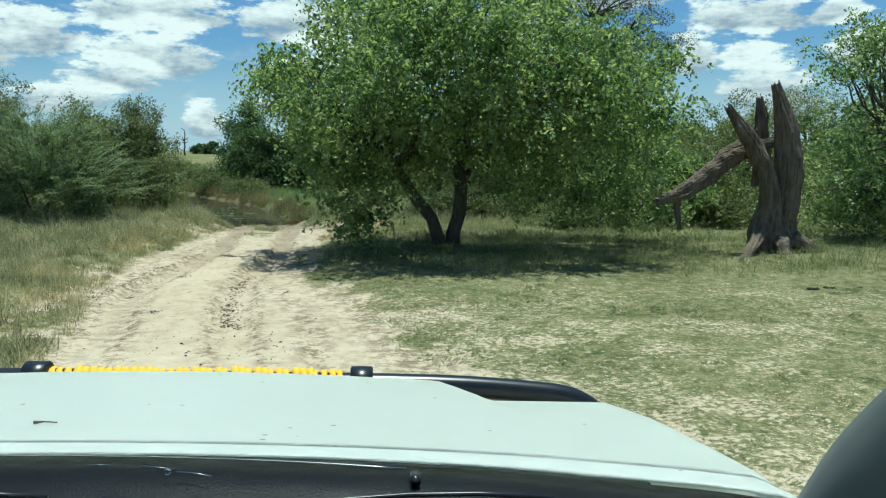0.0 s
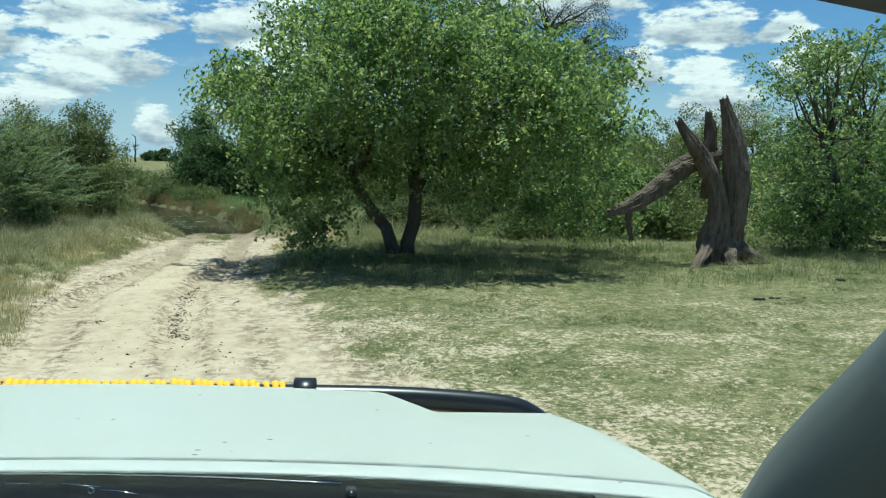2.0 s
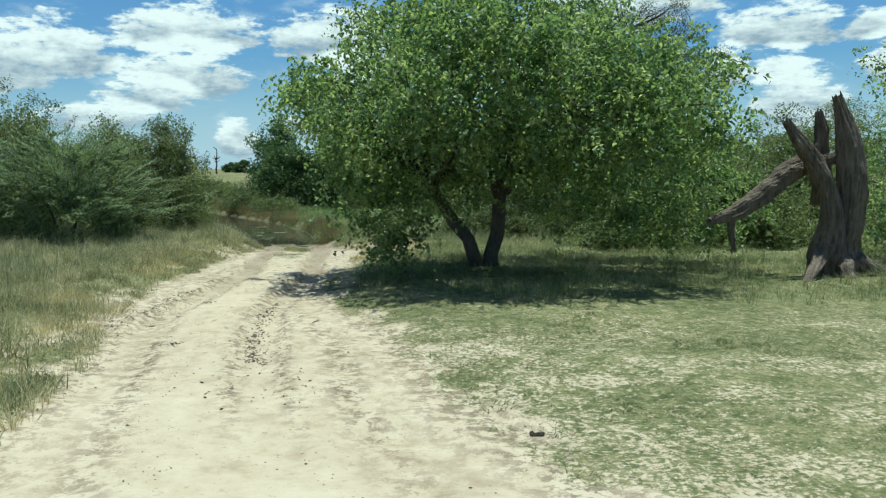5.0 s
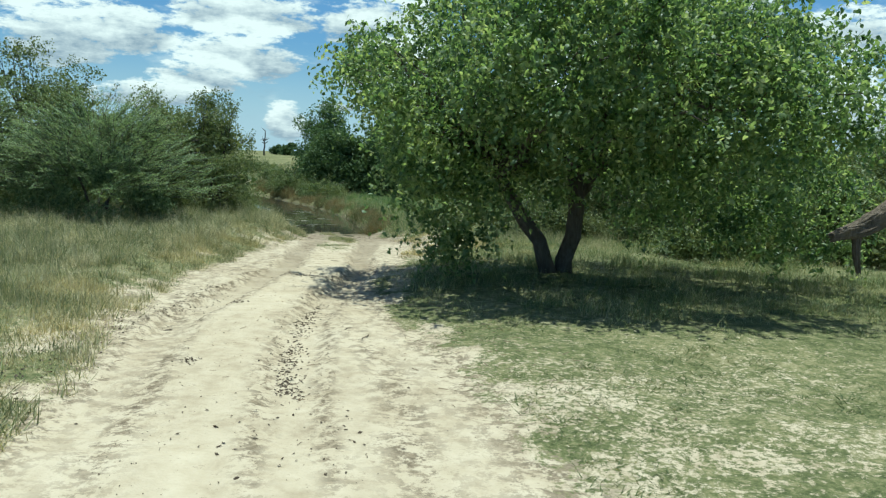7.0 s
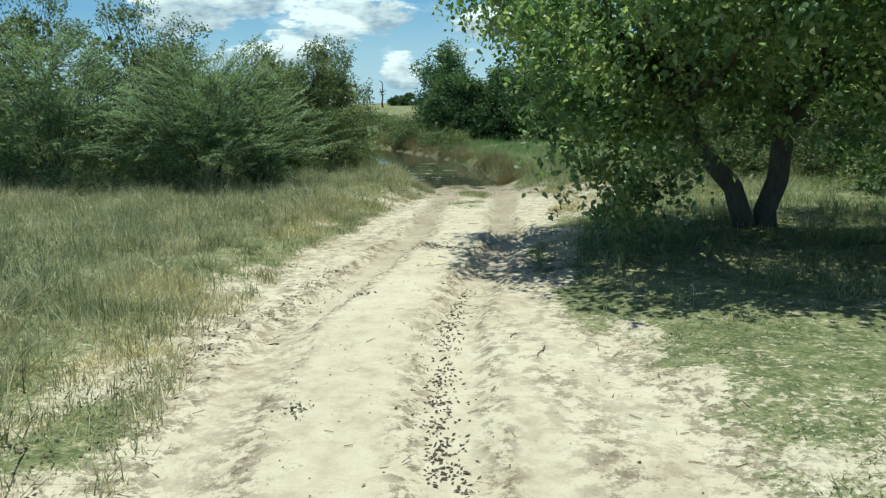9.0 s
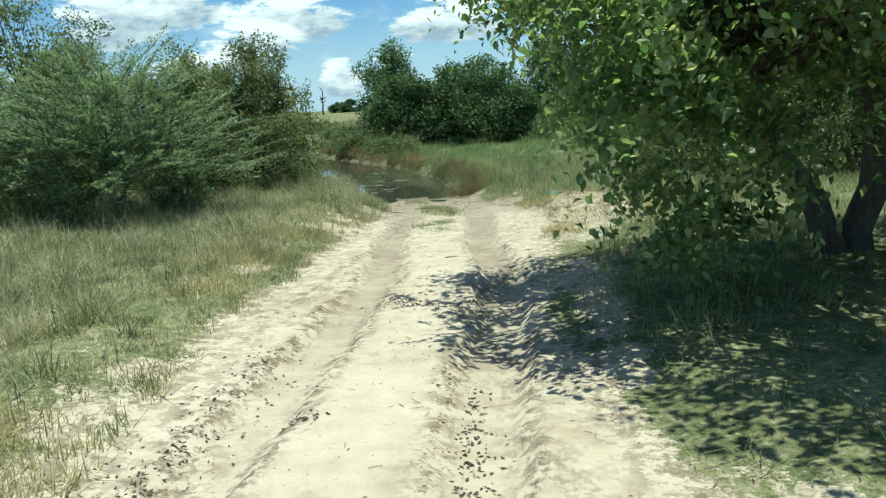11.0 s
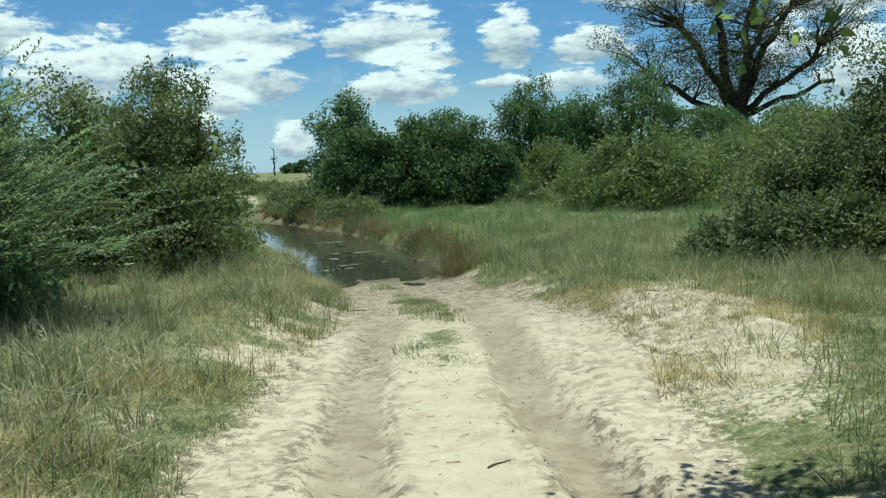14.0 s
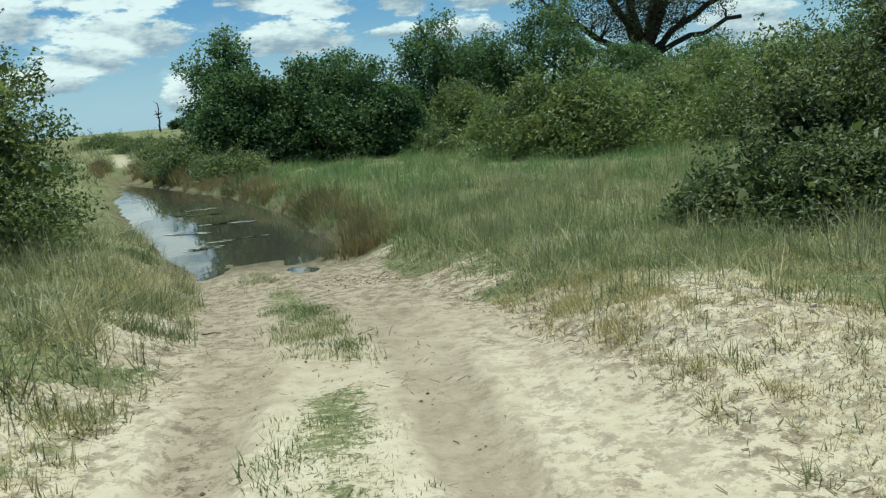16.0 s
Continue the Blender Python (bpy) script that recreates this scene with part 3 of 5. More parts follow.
def leaves(centres, normals_up, length, width, droop, seed, size_var=0.35, simple=False, curved=False):
    """Leaf blades, folded along the midrib, at the given points. droop 0: any way; 1: hanging."""
    rng = np.random.default_rng(seed)
    n = len(centres)
    d = rng.normal(size=(n, 3))
    d[:, 2] = d[:, 2] * (1 - droop * 0.7) - droop * 1.1
    d /= np.linalg.norm(d, axis=1, keepdims=True)
    up = rng.normal(size=(n, 3)) * 0.75 + np.asarray(normals_up)
    s = np.cross(d, up)
    s /= np.linalg.norm(s, axis=1, keepdims=True) + 1e-9
    nrm = np.cross(s, d)
    L = (length * (1 + size_var * rng.uniform(-1, 1, n)))[:, None]
    Wd = (width * (1 + size_var * rng.uniform(-1, 1, n)))[:, None]
    base, tip = centres - d * L * 0.45, centres + d * L * 0.55 - nrm * L * 0.12
    a, b = centres + s * Wd * 0.5 + nrm * Wd * 0.16 - d * L * 0.08, centres - s * Wd * 0.5 + nrm * Wd * 0.16 - d * L * 0.08
    if curved:
        fold = nrm * Wd
        low_a, low_b = centres - d * L * 0.18 + s * Wd * 0.5 + fold * 0.14, centres - d * L * 0.18 - s * Wd * 0.5 + fold * 0.14
        up_a, up_b = centres + d * L * 0.2 + s * Wd * 0.34 + fold * 0.05, centres + d * L * 0.2 - s * Wd * 0.34 + fold * 0.05
        verts = np.stack([base, low_a, up_a, centres + d * L * 0.52 - nrm * L * 0.2, up_b, low_b], 1).reshape(-1, 3)
        i = np.arange(n) * 6
        faces = [(k, k + 1, k + 5) for k in i.tolist()] + [(k + 1, k + 2, k + 4, k + 5) for k in i.tolist()] + [(k + 2, k + 3, k + 4) for k in i.tolist()]
        return verts, faces
    if simple:
        return np.stack([base, a * 1.5 - b * 0.5, tip], 1).reshape(-1, 3), np.arange(n)[:, None] * 3 + np.array([[0, 1, 2]])
    verts = np.stack([base, a, tip, b], 1).reshape(-1, 3)
    i = np.arange(n)[:, None] * 4
    faces = np.concatenate([np.concatenate([i, i + 1, i + 2], 1), np.concatenate([i, i + 2, i + 3], 1)], 0)
    return verts, faces


def clump_points(clumps, per, rng, flat=0.75):
    """Points spread through clumps (x, y, z, radius), thicker to the outside."""
    size = np.array([k[3] for k in clumps])
    each = np.maximum(5, per * size**2 / (size[size >= size.max() * 0.45] ** 2).mean()).astype(int)
    c = np.repeat(np.array([k[:3] for k in clumps]), each, 0)
    r = np.repeat(size, each)
    v = rng.normal(size=(len(c), 3))
    v /= np.linalg.norm(v, axis=1, keepdims=True)
    p = v * (rng.random(len(c)) ** 0.45 * r)[:, None]
    p[:, 2] *= flat
    return c + p, v


def spray_points(clumps, per, rng, flat=0.8, along=11, length=0.36):
    """Points along drooping sprays that start in clumps (x, y, z, radius) and reach outwards."""
    n = max(1, per // along)
    c = np.repeat(np.array([k[:3] for k in clumps]), n, 0)
    r = np.repeat(np.array([k[3] for k in clumps]), n)
    v = rng.normal(size=(len(c), 3))
    v /= np.linalg.norm(v, axis=1, keepdims=True)
    start = v * (rng.random(len(c)) ** 0.6 * r * 0.85)[:, None]
    start[:, 2] *= flat
    way_ = v * np.array([1, 1, 0.5]) + rng.normal(0, 0.35, v.shape)
    way_ /= np.linalg.norm(way_, axis=1, keepdims=True)
    reach = length * rng.uniform(0.6, 1.3, len(c))
    f = np.linspace(0.0, 1.0, along)
    p = (c + start)[:, None] + way_[:, None] * (f[None] * reach[:, None])[:, :, None]
    p[:, :, 2] -= (f[None] ** 2 * reach[:, None]) * 0.75
    p += rng.normal(0, 0.026, p.shape)
    return p.reshape(-1, 3), np.repeat(v, along, 0)


def shoots(n, rx, ry, h, seed, tall=0.7):
    """Small clumps along slender shoots that stand out above a bush."""
    rng = np.random.default_rng(seed)
    out = []
    for _ in range(n):
        th, r = rng.uniform(0, 2 * np.pi), rng.random() ** 0.6 * 0.85
        x, y = rx * r * math.cos(th), ry * r * math.sin(th)
        z0, length = h * math.sqrt(max(0.05, 1 - r * r)) * 0.9, tall * rng.uniform(0.5, 1.2)
        dx, dy = rng.normal(0, 0.22, 2) + 0.25 * np.array([math.cos(th), math.sin(th)])
        for f in np.linspace(0, 1, 5):
            out.append((x + dx * f * length, y + dy * f * length, z0 + f * length, 0.17 * (1 - 0.5 * f)))
    return out


def crown_clumps(n, rx, ry, z0, z1, seed, radius, hollow=0.35, lean=(0, 0), skirt=0.5, top=0.75):
    """Centres of leaf clumps in an uneven crown, mostly near its outside."""
    rng = np.random.default_rng(seed)
    out = []
    lobes = rng.normal(size=(7, 3))
    lobes /= np.linalg.norm(lobes, axis=1, keepdims=True)
    while len(out) < n:
        v = rng.normal(size=3)
        v /= np.linalg.norm(v)
        bulge = 0.82 + 0.22 * np.max(lobes @ v) + rng.uniform(-0.10, 0.10)
        f = (hollow + (1 - hollow) * rng.random() ** 0.5) * bulge
        zz = v[2] * f
        zmid = z0 + (z1 - z0) * (1 - top) + (z1 - z0) * 0.1
        z = zmid + zz * ((z1 - zmid) if zz > 0 else (zmid - z0))
        spread = 1.0 if zz > 0 else 1.0 - (1 - skirt) * min(1, -zz)
        out.append((v[0] * f * rx * spread + lean[0] * zz, v[1] * f * ry * spread + lean[1] * zz, z, radius * rng.uniform(0.65, 1.35)))
    return out


def lobe_clumps(lobes, seed, radius, thin=0.66):
    """Leaf clumps near the outside of several lobes (x, y, z, rx, ry, rz, number)."""
    rng = np.random.default_rng(seed)
    out = []
    for cx, cy, cz, rx, ry, rz, n in lobes:
        n = max(4, int(n * thin))
        v = rng.normal(size=(n, 3))
        v /= np.linalg.norm(v, axis=1, keepdims=True)
        f = (0.35 + 0.65 * rng.random(n) ** 0.5) * rng.uniform(0.85, 1.12, n)
        for (a, b, c), g in zip(v, f):
            out.append((cx + a * g * rx, cy + b * g * ry, max(0.25, cz + c * g * rz), radius * rng.uniform(0.65, 1.35)))
    return out


def dome_clumps(n, rx, ry, h, seed, radius, power=1.8):
    """Leaf clumps of a bush that is leafy down to the ground."""
    rng = np.random.default_rng(seed)
    ph = rng.uniform(0, 2 * np.pi, 4)
    out = []
    for _ in range(n):
        th, q = rng.uniform(0, 2 * np.pi), rng.random() ** 1.25
        ridge = 0.86 + 0.22 * math.sin(2 * th + ph[0]) * math.sin(3 * th + ph[1]) + rng.uniform(-0.14, 0.2)
        r = math.sqrt(max(0.02, 1 - q**power)) * (0.45 + 0.55 * rng.random() ** 0.45) * ridge
        top = h * (0.86 + 0.17 * math.sin(3 * th + ph[2]) * (0.4 + 0.6 * r) + rng.uniform(-0.10, 0.14) * q)
        out.append((rx * r * math.cos(th), ry * r * math.sin(th), max(0.12, q * (top - radius * 0.6)), radius * rng.uniform(0.65, 1.3)))
    return out


def woody_plant(name, x, y, label, category, clumps, stems, leaf, mat, per, bark, seed, droop=0.3, group="", limb=0.5, flat=0.75, twigs=1, boughs=0, simple=False, core=None, limb_r=1.0, limb_low=0.0, sprays=False):
    """A tree or a bush: stems, boughs that reach to its clumps of leaves, and the crown."""
    z = float(land(x, y))
    root = thing(name, x, y, z, label, category, group)
    rng = random.Random(seed)
    tops = []
    for sx, sy, tx, ty, tz, r, *sz in stems:
        path, t = bough((sx, sy, sz[0] if sz else -0.15), (tx, ty, tz), r, r * 0.62, rng, 7, wander=0.10, sides=9)
        mesh_object("stem", *t, bark, root, smooth=True)
        tops += [(p, r * (1 - 0.4 * k / 7)) for k, p in enumerate(path) if k >= 3]
    twigwork = []
    picks = clumps if len(clumps) < 40 else rng.sample(clumps, int(len(clumps) * limb))
    picks = [c for c in picks if c[2] >= limb_low]
    for number, c in enumerate(picks):
        q = Vector(c[:3])
        start, r = min(tops, key=lambda s: (s[0] - q).length + 0.6 * max(0, s[0].z - q.z))
        path, t = bough(start, q, min(r * 0.55, limb_r * (0.018 + 0.016 * (q - start).length)), 0.006 * limb_r, rng, 6, sag=-0.04, wander=0.14 if limb_r < 2 else 0.3, sides=5 if limb_r > 2 or number < boughs else 4)
        if number < boughs:
            mesh_object("bough", *t, bark, root, smooth=True)
        else:
            twigwork.append(t)
        for _ in range(twigs):
            a = path[rng.randint(3, 6)]
            e = a + Vector((rng.uniform(-1, 1), rng.uniform(-1, 1), rng.uniform(-0.6, 0.8))) * c[3] * 1.1
            twigwork.append(bough(a, e, 0.007 * limb_r, 0.003 * limb_r, rng, 3, wander=0.2, sides=3)[1])
    if twigwork:
        tagged(mesh_object("twigwork", *joined(twigwork), bark, root, smooth=True), kind="stuff")
    nrng = np.random.default_rng(seed)
    pts, out = spray_points(clumps, per, nrng) if sprays else clump_points(clumps, per, nrng, flat)
    up = out * 0.35 + np.array([0, 0, 0.75])
    keep = pts[:, 2] > 0.02
    v, f = leaves(pts[keep], up[keep], leaf[0], leaf[1], droop, seed, simple=simple)
    if sprays:
        close = (pts[:, 0] < -0.6) | (pts[:, 1] < -2.2)
        v, f = leaves(pts[keep & ~close], up[keep & ~close], leaf[0], leaf[1], droop, seed)
        if (keep & close).any():
            mesh_object("crown", *leaves(pts[keep & close], up[keep & close], leaf[0] * 0.86, leaf[1] * 0.9, droop, seed + 3, curved=True), mat, root, smooth=True)
    mesh_object("crown", v, f, mat, root)
    if core:
        rx, ry, h = core
        iv, out = clump_points(dome_clumps(46, rx * 0.66, ry * 0.66, h * 0.8, seed + 7, 0.5), 46, nrng, 0.9)
        mesh_object("inner_crown", *leaves(iv[iv[:, 2] > 0.02], out[iv[:, 2] > 0.02], 0.2, 0.13, 0.2, seed + 8, simple=True), mat, root)
    return root


# the broad-leaved tree beside the track
main_clumps = lobe_clumps([(0.3, 0.2, 3.1, 2.9, 2.9, 2.0, 128), (0.1, 0.2, 4.9, 1.8, 1.8, 1.1, 55), (-2.6, 0.6, 3.05, 1.1, 0.8, 0.75, 40), (-1.9, 0.5, 4.4, 1.0, 1.0, 0.8, 26), (-2.5, -0.6, 2.5, 0.5, 0.7, 0.5, 12),
                           (3.0, 0.3, 2.6, 1.5, 2.2, 1.6, 60), (3.9, 0.2, 1.2, 1.1, 1.4, 0.9, 34), (0.3, -3.0, 3.0, 1.4, 0.9, 1.1, 25), (2.0, -2.6, 2.7, 1.7, 1.2, 1.2, 36),
                           (-1.35, -2.4, 2.45, 0.8, 0.75, 0.85, 18), (-1.2, -0.9, 3.3, 1.1, 1.4, 1.0, 28), (-1.3, 0.9, 4.2, 1.3, 1.4, 1.0, 28),
                           (2.3, -0.3, 1.5, 1.2, 1.6, 0.9, 34), (1.4, 1.6, 1.6, 1.5, 1.0, 0.9, 22), (0.4, -1.7, 2.1, 1.6, 1.0, 0.8, 36), (-1.0, -0.8, 1.75, 0.9, 0.8, 0.45, 18), (-1.0, 0.6, 2.1, 0.9, 1.0, 0.7, 18), (-0.3, 0.2, 5.7, 1.3, 1.4, 0.8, 22),
                           (-2.9, -0.9, 3.05, 0.8, 1.4, 0.6, 30), (-2.0, -2.2, 2.45, 0.6, 0.8, 0.6, 18), (-0.7, -3.4, 2.8, 1.4, 0.8, 0.9, 36), (1.1, -3.5, 3.0, 1.4, 0.8, 1.0, 34), (0.8, -1.5, 4.0, 2.2, 1.6, 1.1, 44), (3.0, -1.6, 3.4, 1.3, 1.3, 0.9, 24), (-2.05, -1.5, 1.8, 0.5, 0.8, 0.6, 20), (2.5, -3.3, 2.5, 1.2, 0.8, 0.8, 30), (0.4, -3.2, 3.7, 2.3, 1.0, 0.7, 56)], 3, 0.37)
main_clumps += lobe_clumps([(-1.55, -1.8, 1.1, 0.45, 0.5, 0.8, 26), (-2.15, -2.6, 1.65, 0.32, 0.45, 0.42, 10)], 4, 0.25)
woody_plant("tree", 0.1, 15.75, "broad-leaved green tree with two dark leaning stems", "tree", main_clumps,
            [(-0.10, 0, -1.15, -0.3, 1.8, 0.145), (0.1, 0.05, 0.45, 0.2, 2.4, 0.16), (0.26, 0.12, 1.6, 0.7, 3.1, 0.08, 1.2), (0.24, 0.12, -0.3, 1.0, 3.2, 0.07, 1.1)],
            (0.095, 0.052), M_LEAF, 154, M_BARK, 5, droop=0.58, limb=0.42, boughs=60, limb_low=1.9, sprays=True)

# a second tree behind the stump
woody_plant("tree", 9.7, 17.2, "broad-leaved green tree behind the dead stump", "tree",
            lobe_clumps([(0, 0, 2.6, 2.1, 2.2, 2.2, 110), (-0.6, 0, 3.9, 1.3, 1.4, 0.9, 34), (-1.3, -0.5, 1.3, 1.0, 1.2, 1.0, 34), (1.0, 0, 1.0, 1.6, 1.6, 0.9, 30), (-0.4, -0.7, 0.85, 1.4, 1.0, 0.7, 26)], 8, 0.4),
            [(0, 0, -0.3, 0.1, 2.2, 0.12), (0.1, 0, 0.6, 0.2, 2.4, 0.10)], (0.09, 0.05), M_LEAF, 154, M_BARK, 9, droop=0.55, boughs=20, sprays=True)

# feathery thorn bushes and leafy bushes left of the track
LEFT_BUSHES = [  # x, y, rx, ry, height
    (-10.6, 27.6, 1.9, 2.4, 4.2), (-17.6, 21.8, 2.4, 2, 6.0), (-21.5, 20.5, 2.6, 2.2, 6.4), (-13, 24.4, 2, 1.8, 4.1), (-15.4, 25.2, 2.3, 2.2, 5.3), (-18.8, 25.6, 2.5, 2.2, 6.4),
    (-22.5, 26, 2.6, 2.4, 5.6), (-26, 23, 2.8, 2.4, 5.8), (-13.8, 31.5, 2.4, 2.4, 4.0), (-12.2, 27.6, 1.8, 2, 3.9)]
for k, (x, y, rx, ry, h) in enumerate(LEFT_BUSHES):
    near = k in (0, 3)
    woody_plant("bush", x, y, "dense olive-green leafy bush beside the track", "bush", dome_clumps(190 if near else 120, rx, ry, h, 20 + k + 100 * (k == 0), 0.42) + shoots(12, rx, ry, h * 0.95, 420 + k, 0.5),
                [(0.1 * j, 0, sx, 0.2, h * 0.5, 0.05) for j, sx in enumerate((-0.5, 0.1, 0.6))], (0.068, 0.04) if near else (0.085, 0.05), M_LEAF_OLIVE, 205 if near else 105, M_BARK_GREY, 40 + k, 0.2, "bushes beside the track", 0.4, simple=not near, core=(rx, ry, h))


def thorn_bush(x, y, rx, ry, h, seed, sprays=380, leaflets=105):
    """A thorn bush: arching sprays with fine paired leaflets, reaching up and out."""
    root = thing("thorn_bush", x, y, float(land(x, y)), "low spreading grey-green thorn bush with feathery sprays", "bush", "thorn bushes beside the track")
    rng, pr = np.random.default_rng(seed), random.Random(seed)
    wood, pts, ups, dirs = [], [], [], []
    for k in range(sprays):
        th, q = rng.uniform(0, 2 * np.pi), rng.random()
        q = 0.2 + 0.8 * q
        r = math.sqrt(max(0.03, 1 - q**1.6)) * rng.uniform(0.5, 0.95)
        base = Vector((rx * r * math.cos(th), ry * r * math.sin(th), 0.12 + q * (h - 0.5)))
        out = Vector((math.cos(th) * rx, math.sin(th) * ry, 0)).normalized()
        way_ = (out * rng.uniform(0.5, 1.2) + Vector((rng.normal() * 0.35, rng.normal() * 0.35, 0.25 + 0.7 * q + rng.normal() * 0.2))).normalized()
        length = rng.uniform(0.6, 1.25) * (1.45 if rng.random() < 0.14 else 1.0)
        f = np.linspace(0.12, 1, leaflets)
        line = np.array(base)[None] + np.array(way_)[None] * (f * length)[:, None] + np.array([0, 0, -0.22])[None] * (f**2 * length)[:, None]
        side = np.array(way_.cross(Vector((0, 0, 1))).normalized())
        flip = np.where(np.arange(leaflets) % 2 == 0, 1.0, -1.0)
        wide = 0.085 * (1 - f * 0.7)
        pts.append(line + side[None] * (flip * wide * rng.uniform(0.2, 1.0, leaflets))[:, None] + rng.normal(0, 0.012, (leaflets, 3)))
        d = side[None] * flip[:, None] + np.array(way_)[None] * 0.7 + rng.normal(0, 0.25, (leaflets, 3))
        dirs.append(d / np.linalg.norm(d, axis=1, keepdims=True))
        wood.append(tube([tuple(line[0]), tuple(line[leaflets // 2]), tuple(line[-1])], [0.007, 0.004, 0.002], 4))
    for j in range(4):
        mesh_object("stem", *bough((0.1 * j - 0.2, 0, -0.1), (rx * 0.35 * math.cos(j * 1.7), ry * 0.35 * math.sin(j * 1.7), h * 0.6), 0.04, 0.015, pr, 6)[1], M_BARK_GREY, root, smooth=True)
    tagged(mesh_object("twigwork", *joined(wood), M_BARK_GREY, root, smooth=True), kind="stuff")
    c, d = np.concatenate(pts), np.concatenate(dirs)
    keep = c[:, 2] > 0.02
    c, d = c[keep], d[keep]
    n = len(c)
    up = rng.normal(size=(n, 3)) * 0.22 + np.array([0, 0, 1.0])
    s_ = np.cross(d, up)
    s_ /= np.linalg.norm(s_, axis=1, keepdims=True)
    length, width = rng.uniform(0.045, 0.08, n)[:, None], 0.021
    v = np.stack([c, c + d * length * 0.5 + s_ * width * 0.5, c + d * length, c + d * length * 0.5 - s_ * width * 0.5], 1).reshape(-1, 3)
    i = np.arange(n)[:, None] * 4
    mesh_object("crown", v, np.concatenate([i, i + 1, i + 2, i + 3], 1), M_LEAF_GREY, root)
    # the dense inner foliage
    iv, inner = clump_points(dome_clumps(60, rx * 0.8, ry * 0.8, h * 0.8, seed + 1, 0.36, 1.4), 170, rng, 0.7)
    keep = iv[:, 2] > 0.02
    mesh_object("inner_crown", *leaves(iv[keep], inner[keep] * 0.3 + np.array([0, 0, 0.8]), 0.11, 0.04, 0.0, seed + 2), M_LEAF_GREY, root)


thorn_bush(-10.3, 20.7, 2.3, 1.9, 2.6, 31, 520)
thorn_bush(-14.3, 20.8, 2.5, 1.9, 3.4, 32)
thorn_bush(-18.6, 18.6, 1.5, 1.3, 1.6, 33, 160)

# bushes and trees beyond the meadow
BACK = [  # x, y, rx, ry, height, kind
    (0.9, 27.0, 1.5, 1.4, 2.3, "tangle"), (2.6, 27.6, 1.6, 1.6, 4.0, "tangle"), (0.7, 25.5, 1.6, 0.9, 1.1, "tangle"), (-0.3, 26.2, 0.9, 0.8, 0.8, "tangle"), (3.4, 25.4, 1.6, 1.0, 1.8, "tangle"), (4.9, 26.8, 2.2, 2.2, 4.9, "tangle"), (6.6, 21.5, 2.2, 2.0, 2.6, "near"), (9.5, 25.5, 2.6, 2.4, 4.0, "near"), (4.0, 20.8, 1.6, 1.4, 1.7, "near"),
    (0.3, 41.0, 3.3, 2.4, 2.75, "willow"), (7.0, 41.0, 4.0, 3.0, 3.2, "willow"), (13, 38, 4.5, 3.0, 4.4, "willow"), (-1.2, 50, 1.6, 1.3, 1.7, "willow"),
    (-8.0, 48.5, 3.9, 3.0, 4.3, "dark"), (-10.7, 47.6, 2.3, 2.0, 3.7, "dark"), (-5.4, 48.0, 1.6, 1.6, 2.9, "dark"), (-12.2, 50.5, 1.9, 1.8, 5.6, "broad"), (-3.6, 56, 2.4, 2.2, 6.4, "broad"), (-0.8, 60, 2.6, 2.4, 5.2, "broad"),
    (2.4, 58, 3.0, 2.6, 6.9, "broad"), (9, 54, 4.4, 3.0, 3.6, "willow"), (15.5, 54, 4.8, 3.5, 4.8, "broad"), (22, 50, 5, 4, 6.4, "willow"), (-8, 55, 3.0, 2.6, 5.0, "broad"),
    (14.5, 26, 3.0, 2.6, 4.6, "near"), (12.5, 19.5, 2.4, 2.2, 3.6, "near"), (19, 30, 4, 3, 5.2, "willow"), (-12.6, 46.4, 1.7, 1.3, 1.3, "near"), (-10.6, 43.8, 1.3, 1.1, 0.9, "near"), (-14.2, 49.5, 1.5, 1.3, 1.2, "near"), (-3.6, 46.0, 1.1, 0.9, 1.0, "near"),
    (3.6, 44, 2.6, 2.0, 2.6, "willow"), (6.5, 59, 3.0, 2.4, 4.2, "broad"), (11.5, 61, 3.4, 2.6, 4.0, "broad"), (-2.4, 52.5, 1.8, 1.5, 2.6, "willow"),
    (-20.0, 63, 1.8, 1.4, 0.9, "near"), (-17.2, 57, 1.3, 1.0, 0.8, "near"), (-26.5, 74, 2.4, 1.8, 1.2, "near")]
KINDS = {"near": ("bush", "olive-green leafy bush at the edge of the meadow", (0.07, 0.042), M_LEAF_OLIVE, 150, 130, 0.42),
         "tangle": ("bush", "dark tangled bush at the edge of the meadow", (0.066, 0.04), M_LEAF_TANGLE, 150, 160, 0.4),
         "willow": ("bush", "light green willowy bush beyond the meadow", (0.17, 0.045), M_LEAF_WILLOW, 170, 130, 0.6),
         "dark": ("bush", "large dark green bush smothered in creepers", (0.13, 0.085), M_LEAF_DARK, 190, 165, 0.62),
         "broad": ("tree", "round-crowned green tree behind the bushes", (0.13, 0.085), M_LEAF_WOOD, 150, 140, 0.66)}
for k, (x, y, rx, ry, h, kind) in enumerate(BACK):
    name, label, leaf, mat, n, per, rad = KINDS[kind]
    woody_plant(name, x, y, label, name, dome_clumps(int(n * min(1, 0.12 + rx * ry / 4)), rx, ry, h, 60 + k, rad, 2.2) + shoots(8, rx, ry, h * 0.95, 460 + k, 0.4 + 0.06 * h), [(0.1 * j, 0, sx * rx * 0.3, 0.2, h * 0.55, 0.05 + 0.008 * h) for j, sx in enumerate((-1, 0.2, 1))],
                leaf, mat, per, M_BARK_GREY, 90 + k, 0.25, "woodland beyond the meadow", 0.15, simple=kind not in ("near", "tangle") or x > 4 or y > 40, core=(rx, ry, h))

